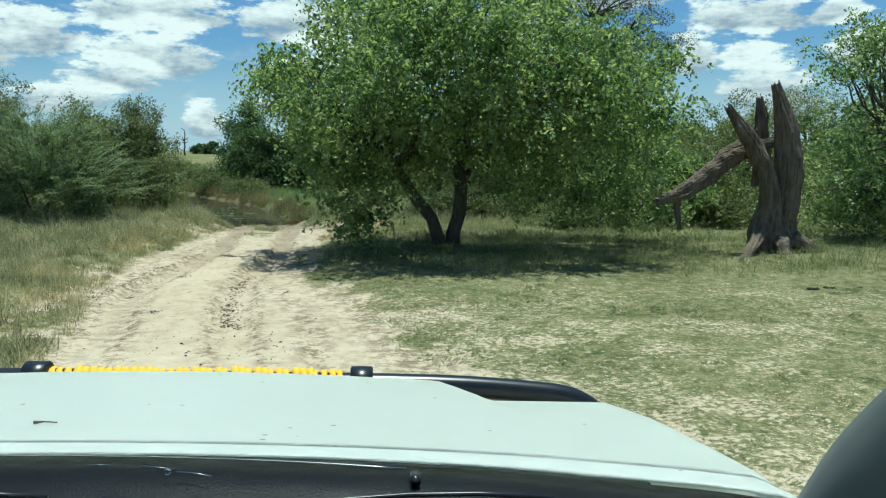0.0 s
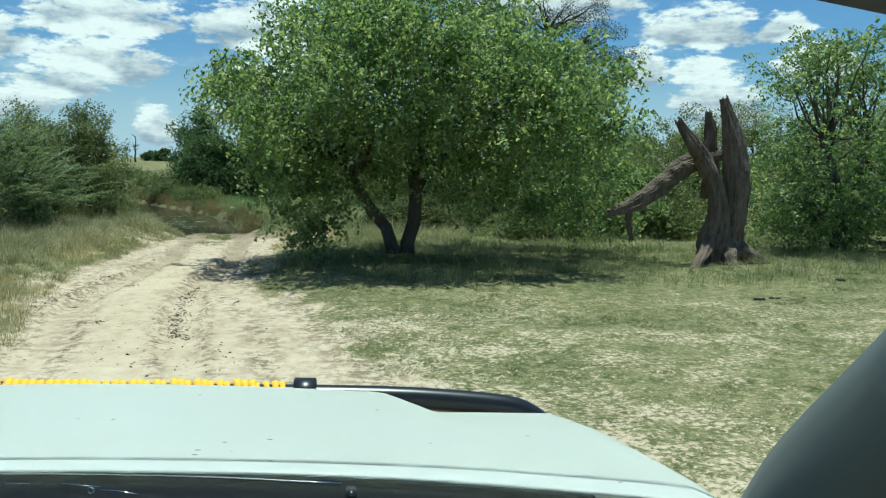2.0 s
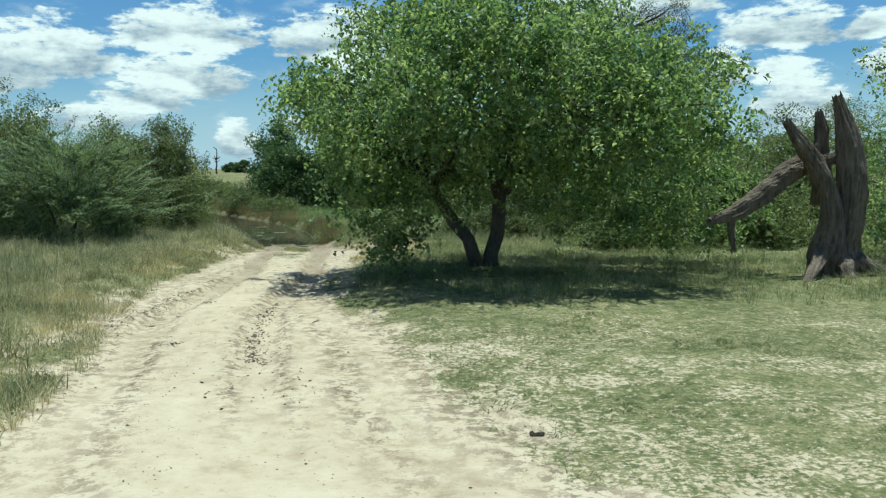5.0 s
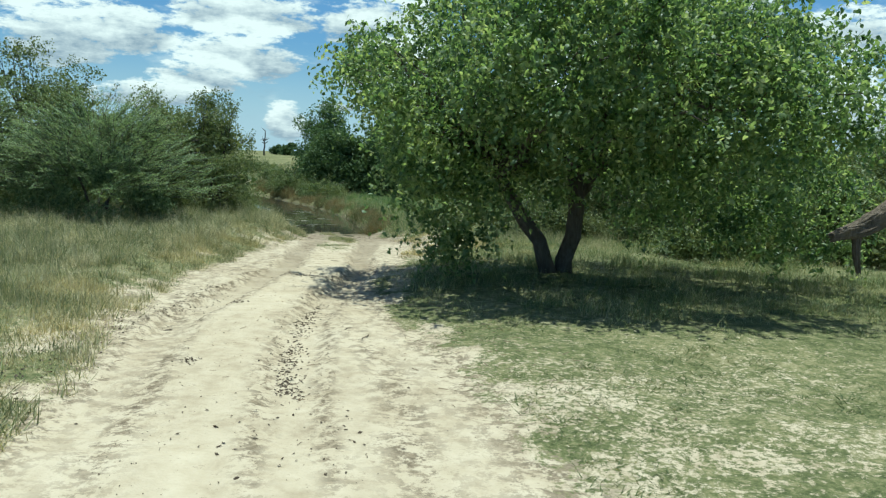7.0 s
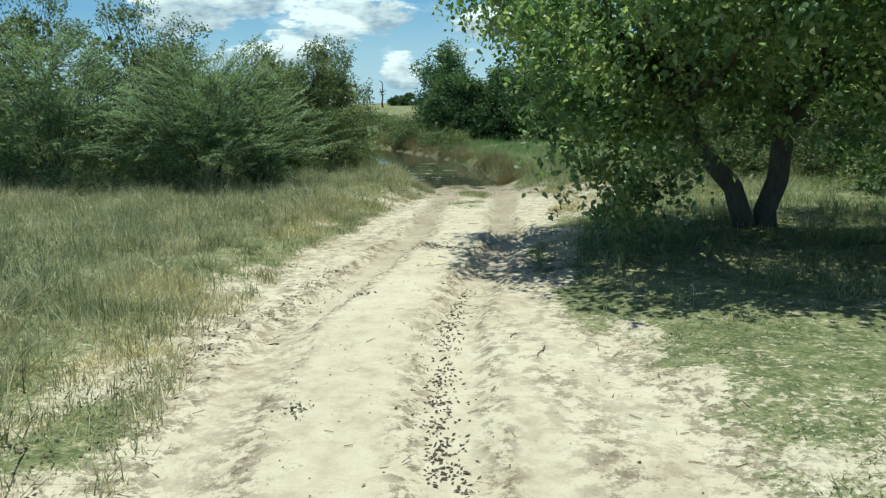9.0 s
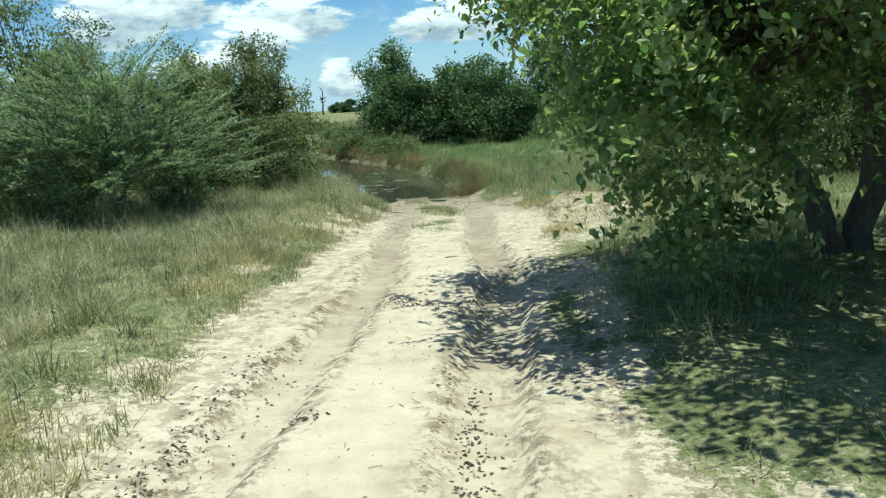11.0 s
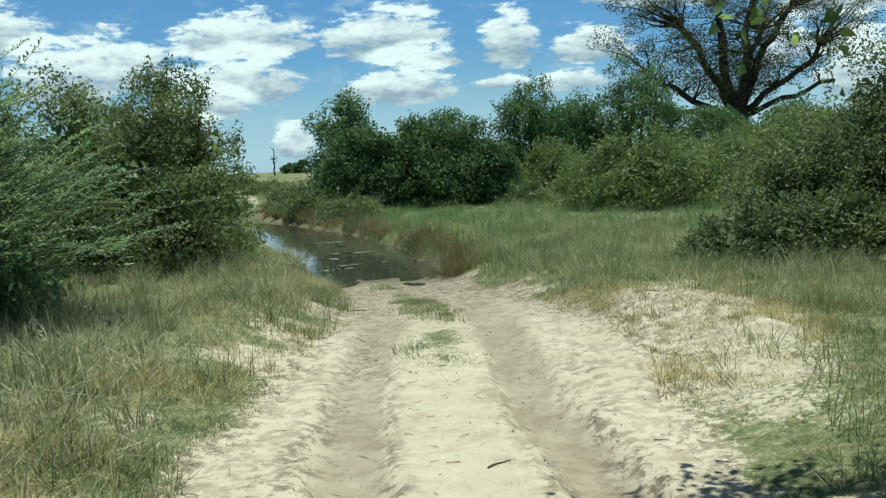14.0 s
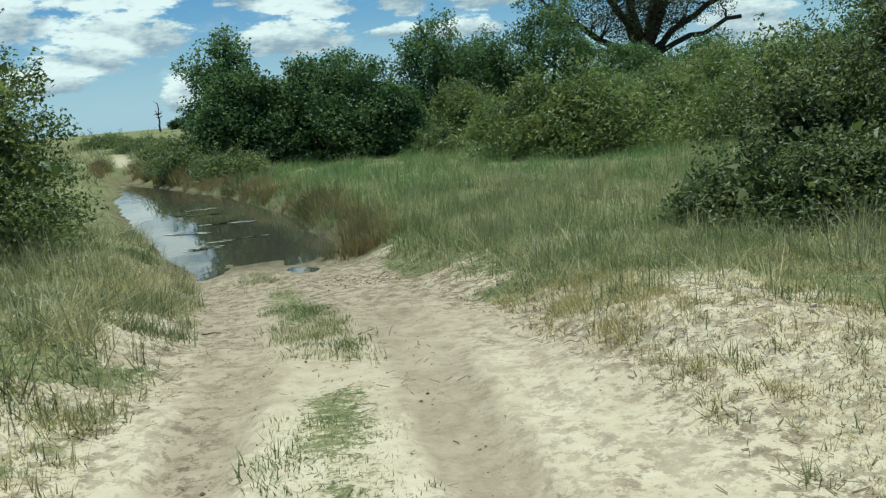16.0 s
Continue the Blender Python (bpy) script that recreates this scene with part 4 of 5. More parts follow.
# the tall half-dead tree
big_clumps = crown_clumps(330, 10.3, 7.0, 4.6, 19.0, 12, 1.0, 0.2, skirt=0.95, top=0.70)
woody_plant("tree", 12.6, 79.0, "tall dark tree with bare spreading boughs and thin foliage", "tree", big_clumps,
            [(0.2, 0, 0.2, 0, 4.7, 0.85), (-0.3, 0, -6.2, 0.3, 6.8, 0.30, 3.4), (-0.2, 0, -3.8, 0.6, 10.5, 0.36, 3.8), (0.0, 0, -1.5, 0.5, 13.4, 0.40, 4.0), (0.3, 0, 1.9, 0.8, 14.2, 0.40, 4.0), (0.4, 0, 4.5, 0.6, 11.6, 0.36, 3.8),
             (0.5, 0, 6.4, 0.2, 8.3, 0.30, 3.6), (0.5, 0, 7.2, -0.8, 5.6, 0.24, 3.2), (-0.5, 0, -7.0, -0.6, 5.0, 0.22, 3.0), (0, -0.4, 0.8, -4.6, 9.2, 0.28, 3.8)],
            (0.17, 0.09), M_LEAF_BROWN, 150, M_BARK_BLACK, 15, 0.2, limb=0.9, twigs=3, boughs=60, limb_r=1.7, simple=True)


# ---------------------------------------------------------------- grass
def grass(name, label, n, area, height, width, mat, seed, dens, bend=0.35, tuft=6, spread=0.05, simple=False):
    """Bent blades in tufts over an area x0, x1, y0, y1, where dens(x, y) allows."""
    rng = np.random.default_rng(seed)
    x0, x1, y0, y1 = area
    x, y = rng.uniform(x0, x1, n * 3), rng.uniform(y0, y1, n * 3)
    keep = rng.random(len(x)) < dens(x, y)
    x, y = x[keep][: n // tuft], y[keep][: n // tuft]
    hs = np.repeat(rng.uniform(0.6, 1.3, len(x)), tuft)
    x, y = np.repeat(x, tuft) + rng.normal(0, spread, len(x) * tuft), np.repeat(y, tuft) + rng.normal(0, spread, len(y) * tuft)
    k = len(x)
    z = land(x, y) - 0.02
    h = height * hs * rng.uniform(0.55, 1.25, k) * (0.55 + 0.85 * smooth01(fbm(x, y, 1.1, seed), 0.35, 0.65))
    th = rng.uniform(0, 2 * np.pi, k)
    lean = np.minimum(np.abs(rng.normal(0, bend, k)), 2.6)
    if bend > 1.5:
        lean = np.maximum(lean, 0.9)
    dx, dy = np.cos(th), np.sin(th)
    ph = rng.uniform(0, 2 * np.pi, k)
    sx, sy = np.cos(ph) * width * 0.5, np.sin(ph) * width * 0.5
    b = np.stack([x, y, z], -1)
    side = np.stack([sx, sy, 0 * sx], -1)
    mid = b + np.stack([dx * h * lean * 0.35, dy * h * lean * 0.35, h * 0.58], -1)
    tip = b + np.stack([dx * h * lean, dy * h * lean, h * np.maximum(0.25, 1 - 0.29 * lean)], -1)
    if simple:
        verts = np.stack([b - side, b + side, tip], 1).reshape(-1, 3)
        return tagged(mesh_object(name, verts, np.arange(k)[:, None] * 3 + np.array([[0, 1, 2]]), mat), label, "grass", kind="stuff")
    low = b + np.stack([dx * h * lean * 0.14, dy * h * lean * 0.14, h * 0.34], -1)
    high = b + np.stack([dx * h * lean * 0.5, dy * h * lean * 0.5, h * 0.70], -1)
    verts = np.stack([b - side, b + side, high, low - side * 0.7, low + side * 0.7, tip], 1).reshape(-1, 3)
    faces = np.arange(k * 2)[:, None] * 3 + np.array([[0, 1, 2]])
    return tagged(mesh_object(name, verts, faces, mat), label, "grass", kind="stuff")


def patchy(x, y, scale, seed, lo=0.35, hi=0.6):
    return smooth01(fbm(x, y, scale, seed), lo, hi)


def off_track(x, y, lo=1.0, hi=1.5):
    return smooth01(np.abs(across(x, y)), lo, hi)


def right_of(x, y):
    return across(x, y) > 0


def wet(x, y):
    return land(x, y) < -0.84


grass("short_grass", "short patchy green and straw grass over sand", 215000, (-3, 14, 3.0, 15.5), 0.047, 0.013, M_LAWN, 201,
      lambda x, y: right_of(x, y) * (1 - 0.7 * bare(x, y)) * (0.2 + 0.8 * patchy(x, y, 0.28, 81, 0.42, 0.60)) * off_track(x, y, 0.95, 1.3), 1.6, 16, 0.04, True)
grass("tall_grass", "shin-high dry olive and straw grass on the bank", 68000, (-16, -3, 4, 31), 0.31, 0.012, M_GRASS_DRY, 202,
      lambda x, y: (~right_of(x, y)) * (1 - bare(x, y)) * (0.15 + 0.85 * patchy(x, y, 0.6, 83, 0.4, 0.6)) * off_track(x, y, 1.05, 1.6) * (~wet(x, y)), 1.2, 9, 0.06)
grass("seeding_grass", "thin straw seed stalks standing above the bank grass", 22000, (-20, -3, 4, 31), 0.50, 0.006, M_GRASS_DRY, 208,
      lambda x, y: (~right_of(x, y)) * (1 - bare(x, y)) * patchy(x, y, 1.6, 97, 0.45, 0.65) * off_track(x, y, 1.3, 1.9) * (~wet(x, y)), 0.6, 5, 0.05, True)
grass("tall_grass", "uncut green grass round the tree", 72000, (-3.5, 10, 11, 28), 0.20, 0.008, M_GRASS, 203,
      lambda x, y: right_of(x, y) * smooth01(y, 10.5, 12.5) * (1 - bare(x, y)) * (0.2 + 0.8 * patchy(x, y, 0.8, 85, 0.38, 0.6)) * off_track(x, y), 1.1, 9, 0.06)
grass("meadow_grass", "pale straw grass at the near side of the meadow", 50000, (-8, 10, 22, 35), 0.30, 0.010, M_GRASS_DRY, 224,
      lambda x, y: right_of(x, y) * (0.1 + 0.9 * patchy(x, y, 1.3, 187, 0.45, 0.6)) * (~wet(x, y)) * off_track(x, y, 1.1, 1.6) * (1 - 0.8 * bare(x, y)), 0.9, 9, 0.07, True)
grass("meadow_grass", "short green grass at the near side of the meadow", 50000, (-8, 10, 24, 34), 0.27, 0.010, M_GRASS, 204,
      lambda x, y: right_of(x, y) * (0.25 + 0.75 * patchy(x, y, 0.9, 87, 0.4, 0.6)) * (~wet(x, y)) * off_track(x, y, 1.1, 1.6) * (1 - 0.8 * bare(x, y)), 0.9, 9, 0.07, True)
grass("meadow_grass", "fresh green grass of the damp meadow", 60000, (-10, 12, 32, 47), 0.34, 0.016, M_REED, 214,
      lambda x, y: right_of(x, y) * (0.3 + 0.7 * patchy(x, y, 1.4, 88, 0.4, 0.6)) * (~wet(x, y)), 0.8, 8, 0.08, True)
grass("reeds", "olive and rust-brown reeds along the edge of the pool", 30000, (-20, -2, 28, 54), 0.34, 0.012, M_GRASS_RUST, 205,
      lambda x, y: (right_of(x, y) | (y > 47)) * (~wet(x, y)) * np.exp(-((np.abs(across(x, y)) - 1.35) / 0.5) ** 2) * patchy(x, y, 1.3, 89, 0.3, 0.5), 0.6, 7, 0.05)
grass("field_grass", "dry grass on the open field beyond the pool", 24000, (-45, -10, 44, 90), 0.35, 0.04, M_GRASS_DRY, 206,
      lambda x, y: off_track(x, y, 1.0, 1.4) * (~wet(x, y)), 0.7, 7, 0.15, True)
grass("track_tufts", "small green tufts on the sandy middle strip", 7000, (-7, -3, 17, 28), 0.075, 0.008, M_GRASS, 207,
      lambda x, y: np.exp(-((x - np.interp(y, RUT_Y, RUT_X)) / 0.25) ** 2) * smooth01(y, 18.5, 20.5) * patchy(x, y, 0.9, 71, 0.4, 0.6), 0.9, 12, 0.05)
grass("heap_tufts", "dry straw tufts growing through the sand heap", 30000, (-4, 1, 15, 27), 0.085, 0.008, M_STRAW, 209,
      lambda x, y: (across(x, y) > 0.95) * np.exp(-(((x + 2.0) / 1.6) ** 2 + ((y - 21) / 4.0) ** 2)) * np.maximum(patchy(x, y, 0.45, 91, 0.45, 0.62), np.exp(-(((x + 3.1) / 0.6) ** 2 + ((y - 23.6) / 1.3) ** 2))), 1.0, 14, 0.045)
grass("verge_straw", "bleached straw along the edge of the sandy track", 16000, (-9, -2.2, 5, 26), 0.15, 0.009, M_STRAW, 216,
      lambda x, y: (across(x, y) < -1.05) * np.exp(-((across(x, y) + 1.5) / 0.35) ** 2) * patchy(x, y, 1.1, 137, 0.42, 0.6), 1.1, 14, 0.05, True)
grass("heap_tufts", "olive grass tufts scattered over the sandy bank", 15000, (-4.2, 2.0, 16.5, 27), 0.075, 0.009, M_GRASS_DRY, 215,
      lambda x, y: (across(x, y) > 1.0) * (across(x, y) < 4.2) * (0.08 + 0.5 * patchy(x, y, 0.7, 131, 0.42, 0.62)), 1.3, 20, 0.035, True)
grass("verge_grass", "short dry grass along the edge of the track", 70000, (-9, -2.5, 4, 28), 0.12, 0.011, M_GRASS_DRY, 210,
      lambda x, y: (across(x, y) < -0.95) * (across(x, y) > -2.8) * (0.15 + 0.85 * patchy(x, y, 0.35, 105, 0.4, 0.62)) * (~wet(x, y)), 0.9, 9, 0.04, True)


# ---------------------------------------------------------------- the dead stump
def ridged(path, radii, seed, sides=56, flat=1.0, depth=0.30, broken=True):
    """A weathered stem: deep splits and ribs that run with the grain, knots, and a splintered end."""
    rng = random.Random(seed)
    path = [Vector(p) for p in path]
    verts, faces = [], []
    last = len(path) - 1
    for k, p in enumerate(path):
        tan = (path[min(k + 1, last)] - path[max(k - 1, 0)]).normalized()
        a = tan.cross(Vector((0.05, 1.0, 0.02))).normalized()
        b = tan.cross(a)
        for s in range(sides):
            th = 2 * math.pi * s / sides
            u = s / sides
            rib = float(lattice(u * 13 + 0.05 * k, k * 0.06, seed)) - 0.5
            split = float(lattice(u * 31 + 0.03 * k, k * 0.10, seed + 5))
            knot = float(lattice(u * 6, k * 0.28, seed + 9)) - 0.5
            wrap = min(1.0, min(u, 1 - u) * 14)
            r = radii[k] * (1 + wrap * (depth * 1.3 * rib - depth * max(0.0, split - 0.62) * 1.6 + 0.34 * knot) + 0.05 * rng.uniform(-1, 1))
            v = p + a * math.cos(th) * r + b * math.sin(th) * r * flat
            if broken and k >= last - 3:      # splinters of uneven length
                v = v + tan * radii[k] * (k - last + 4) * 0.45 * max(0.0, float(lattice(u * 17, 0.3, seed + 3)) * 1.6 - 0.55)
            verts.append(v)
    for k in range(last):
        for s in range(sides):
            t = (s + 1) % sides
            faces.append((k * sides + s, k * sides + t, (k + 1) * sides + t, (k + 1) * sides + s))
    tip = len(verts)
    verts.append(path[-1] - (path[-1] - path[-2]) * 2.0)
    faces += [(last * sides + s, last * sides + (s + 1) % sides, tip) for s in range(sides)]
    return verts, faces


def eased(points, steps):
    """A smooth path through a few points (x, y, z, radius)."""
    pts = np.array(points, float)
    t = np.linspace(0, len(pts) - 1, steps)
    cols = [np.interp(t, np.arange(len(pts)), pts[:, c]) for c in range(4)]
    for c in range(4):
        for _ in range(2):
            cols[c][1:-1] = (cols[c][:-2] + 2 * cols[c][1:-1] + cols[c][2:]) / 4
    return list(zip(*cols[:3])), list(cols[3])


def build_stump():
    x0, y0 = 5.95, 14.5
    root = thing("dead_stump", x0, y0, float(land(x0, y0)), "broken weathered grey-brown stump of a dead tree with jagged spires", "tree stump")
    pieces = [("trunk", [(0.10, 0.05, -0.1, 0.42), (0.12, 0.05, 0.2, 0.37), (0.16, 0.05, 0.5, 0.33), (0.25, 0.02, 1.0, 0.28), (0.26, 0, 1.4, 0.26), (0.24, 0, 1.76, 0.24), (0.14, 0, 2.27, 0.18), (0.04, 0, 2.67, 0.12), (-0.05, 0, 2.96, 0.07)], 1, 0.85),
              ("spire", [(-0.08, 0.28, 1.2, 0.18), (-0.14, 0.28, 2.0, 0.12), (-0.16, 0.28, 2.4, 0.11), (-0.23, 0.28, 2.76, 0.05)], 2, 0.7),
              ("spire", [(-0.16, -0.12, -0.1, 0.32), (-0.16, -0.12, 0.4, 0.27), (-0.10, -0.14, 0.86, 0.20), (-0.16, -0.14, 1.42, 0.155), (-0.44, -0.1, 1.92, 0.15), (-0.68, -0.1, 2.27, 0.12), (-0.88, -0.1, 2.56, 0.07)], 3, 0.9),
              ("spire", [(-0.30, 0.1, 1.6, 0.10), (-0.33, 0.12, 1.95, 0.09), (-0.30, 0.12, 2.2, 0.04)], 8, 0.9),
              ("splinter", [(0.05, 0.12, 1.98, 0.09), (-0.25, 0.15, 1.94, 0.08), (-0.62, 0.15, 1.80, 0.07)], 10, 0.6),
              ("fallen_limb", [(-0.35, 0.25, 1.92, 0.15), (-0.68, 0.22, 1.74, 0.18), (-0.95, 0.15, 1.55, 0.16), (-1.2, 0.1, 1.35, 0.165), (-1.6, 0, 1.10, 0.145), (-1.9, -0.1, 1.00, 0.10), (-2.12, -0.15, 0.93, 0.06)], 4, 0.9),
              ("limb_stub", [(-1.72, -0.02, 1.06, 0.09), (-1.74, -0.05, 0.85, 0.06), (-1.72, -0.05, 0.65, 0.055), (-1.68, -0.05, 0.44, 0.035)], 5, 1.0),
              ("root", [(-0.3, -0.2, 0.42, 0.15), (-0.5, -0.5, 0.22, 0.10), (-0.75, -0.9, 0.06, 0.075), (-1.0, -1.2, -0.06, 0.05)], 6, 0.9),
              ("root", [(0.02, -0.3, 0.3, 0.15), (0.0, -0.55, 0.08, 0.11), (0.05, -0.75, -0.06, 0.06)], 7, 0.9),
              ("root", [(0.35, -0.1, 0.26, 0.16), (0.62, -0.2, 0.10, 0.11), (0.95, -0.1, -0.05, 0.06)], 9, 0.9)]
    for name, pts, seed, flat in pieces:
        path, radii = eased(pts, 44 if len(pts) > 4 else 20)
        mesh_object(name, *ridged(path, radii, seed, 56, flat, broken=name != "root"), M_DEADWOOD, root)


build_stump()


# ---------------------------------------------------------------- far things
def bare_tree(x, y, h, seed, label):
    root = thing("bare_tree", x, y, float(land(x, y)), label, "tree")
    rng = random.Random(seed)
    path, t = bough((0, 0, -0.3), (0.1, 0, h), 0.042 * h, 0.016 * h, rng, 8, wander=0.05)
    mesh_object("trunk", *t, M_BARK_GREY, root, smooth=True)
    for k in range(8):
        a = path[rng.randint(4, 8)]
        e = a + Vector((rng.uniform(-1, 1), rng.uniform(-1, 1), rng.uniform(0.2, 0.9))) * h * 0.22
        mesh_object("bough", *bough(a, e, 0.022 * h, 0.008 * h, rng, 4, wander=0.2, sides=5)[1], M_BARK_GREY, root, smooth=True)


bare_tree(-58, 182, 5.6, 4, "leafless dead tree standing on the open plain")
FAR = [(-66, 232, 3.2, 3.8), (-78, 262, 4, 3.6), (-40, 250, 8, 7), (-20, 230, 10, 7), (0, 200, 9, 7), (20, 190, 10, 8), (45, 170, 10, 8), (-150, 240, 9, 7), (70, 140, 9, 7)]
for k, (x, y, rx, h) in enumerate(FAR):
    woody_plant("tree", x, y, "distant dark tree on the edge of the plain", "tree", dome_clumps(70, rx, rx, h, 300 + k, rx * 0.2, 2.5), [(0, 0, 0, 0, h * 0.5, 0.3)],
                (0.5, 0.34), M_LEAF_DARK, 50, M_BARK_GREY, 320 + k, 0.2, "distant trees", 0.2, simple=True)


# ---------------------------------------------------------------- litter on the ground
def dung(x, y, r, seed):
    rng = random.Random(seed)
    root = thing("dung_heap", x, y, float(land(x, y)), "dark dried dung heap on the short grass", "dung", "dung heaps")
    bm = bmesh.new()
    for k in range(7):
        ret = bmesh.ops.create_icosphere(bm, subdivisions=2, radius=r * rng.uniform(0.35, 0.6), matrix=Matrix.Translation((rng.uniform(-r, r), rng.uniform(-r, r) * 0.6, r * 0.18)))
        for v in ret["verts"]:
            v.co += Vector((rng.uniform(-1, 1), rng.uniform(-1, 1), rng.uniform(-1, 1))) * r * 0.07
            v.co.z *= 0.7
    part("lump", bm, M_DUNG, root)


for k, (x, y, r) in enumerate([(4.74, 10.15, 0.055), (5.0, 10.25, 0.06), (5.42, 10.3, 0.04), (0.31, 6.15, 0.05), (6.9, 12.0, 0.08)]):
    dung(x, y, r, 500 + k)


def stick(x, y, length, turn, seed, r=0.012):
    rng = random.Random(seed)
    z = float(land(x, y)) + r
    a = Vector((x, y, z))
    e = a + Vector((math.cos(turn), math.sin(turn), 0)) * length
    e.z = float(land(e.x, e.y)) + r
    ob = mesh_object("stick", *bough(a, e, r, r * 0.5, rng, 5, wander=0.12, sides=6)[1], M_DEADWOOD, smooth=True)
    tagged(ob, "dry grey-brown stick lying on the sand", "stick", "sticks on the track")


rnd = random.Random(77)
for k in range(8):
    y = rnd.uniform(9, 26)
    xc, w = track(y)
    stick(float(xc + rnd.uniform(-1.1, 1.1) * w), y, rnd.uniform(0.08, 0.26), rnd.uniform(0, 6.3), 600 + k, rnd.uniform(0.004, 0.008))


def clods():
    """Small clods, chips and leaf litter strewn over the track."""
    rng = np.random.default_rng(9)
    n = 2400
    y = rng.uniform(3, 28, n)
    xc, w = track(y)
    x = xc + rng.normal(0, 0.75, n) * w
    x = np.where(rng.random(n) < 0.35, xc - 0.72 + rng.normal(0, 0.16, n), x)
    x = np.where(rng.random(n) < 0.15, xc + 0.45 + rng.normal(0, 0.12, n), x)
    s = rng.uniform(0.002, 0.007, n) * (1 + 1.0 * (rng.random(n) < 0.05))
    c = np.stack([x, y, land(x, y) + s * 0.25], -1)
    dirs = np.array([(1, 0, 0), (0, 1, 0), (-1, 0, 0), (0, -1, 0), (0, 0, 0.7), (0, 0, -0.7)])
    v = (c[:, None] + dirs[None] * s[:, None, None] * rng.uniform(0.5, 1.4, (n, 6, 1))).reshape(-1, 3)
    tri = np.array([(0, 1, 4), (1, 2, 4), (2, 3, 4), (3, 0, 4), (1, 0, 5), (2, 1, 5), (3, 2, 5), (0, 3, 5)])
    f = (np.arange(n)[:, None, None] * 6 + tri[None]).reshape(-1, 3)
    tagged(mesh_object("clods", v, f, M_CLOD), "brown clods and chips strewn on the sand", "clods", kind="stuff")


clods()


def sand_lumps():
    """Crumbly lumps of dry sand on the heap and along the churned verge."""
    rng = np.random.default_rng(39)
    n = 900
    x, y = rng.normal(-2.2, 0.8, n), rng.normal(21.4, 1.5, n)
    keep = across(x, y) > 0.95
    x, y = x[keep], y[keep]
    n = len(x)
    s = rng.uniform(0.006, 0.018, n)
    ring = np.array([(math.cos(k * 1.0472), math.sin(k * 1.0472), 0.0) for k in range(6)])
    base = ring[None] * (s[:, None] * rng.uniform(0.7, 1.3, (n, 6)))[:, :, None]
    high = ring[None, :, :] * (s[:, None] * rng.uniform(0.4, 0.7, (n, 6)))[:, :, None] + np.array([0, 0, 1.0]) * (s[:, None] * rng.uniform(0.5, 0.9, (n, 6)))[:, :, None]
    c = np.stack([x, y, land(x, y) - 0.004], -1)
    v = (c[:, None] + np.concatenate([base, high], 1)).reshape(-1, 3)
    faces = []
    for k in range(n):
        b = k * 12
        faces += [(b + q, b + (q + 1) % 6, b + 6 + (q + 1) % 6, b + 6 + q) for q in range(6)]
        faces.append(tuple(b + 6 + q for q in range(6)))
    tagged(mesh_object("sand_lumps", v, faces, M_SAND), "crumbly pale lumps of dry sand on the low heap", "sand", kind="stuff")


sand_lumps()


def litter():
    """Broken straw, dead stems and bark bits by the pool, the verges and the heap."""
    rng = np.random.default_rng(19)
    n = 4200
    y = rng.uniform(8, 28, n)
    y = np.where(rng.random(n) < 0.5, rng.uniform(21, 27.5, n), y)
    xc, w = track(y)
    side = np.where(rng.random(n) < 0.62, 1.0, -1.0)
    x = xc + side * w * rng.uniform(0.8, 1.9, n)
    x = np.where(rng.random(n) < 0.12, xc + rng.normal(0, 0.3, n), x)
    th, length, r = rng.uniform(0, np.pi, n), rng.uniform(0.015, 0.08, n), rng.uniform(0.0012, 0.0028, n)
    d = np.stack([np.cos(th), np.sin(th), rng.normal(0, 0.12, n)], -1) * length[:, None]
    a = np.stack([x, y, land(x, y) + 0.006], -1)
    e = a + d
    e[:, 2] = np.maximum(e[:, 2], land(e[:, 0], e[:, 1]) + 0.004)
    s = np.stack([-np.sin(th), np.cos(th), 0 * th], -1) * r[:, None]
    up = np.array([0, 0, 1.0]) * r[:, None] * 1.6
    v = np.stack([a - s, a + s, a + up, e - s, e + s, e + up], 1).reshape(-1, 3)
    quad = np.array([(0, 1, 4, 3), (1, 2, 5, 4), (2, 0, 3, 5)])
    f = (np.arange(n)[:, None, None] * 6 + quad[None]).reshape(-1, 4)
    tagged(mesh_object("litter", v, f, M_LITTER), "brown broken straw and dead stems strewn on the sand", "litter", kind="stuff")


litter()


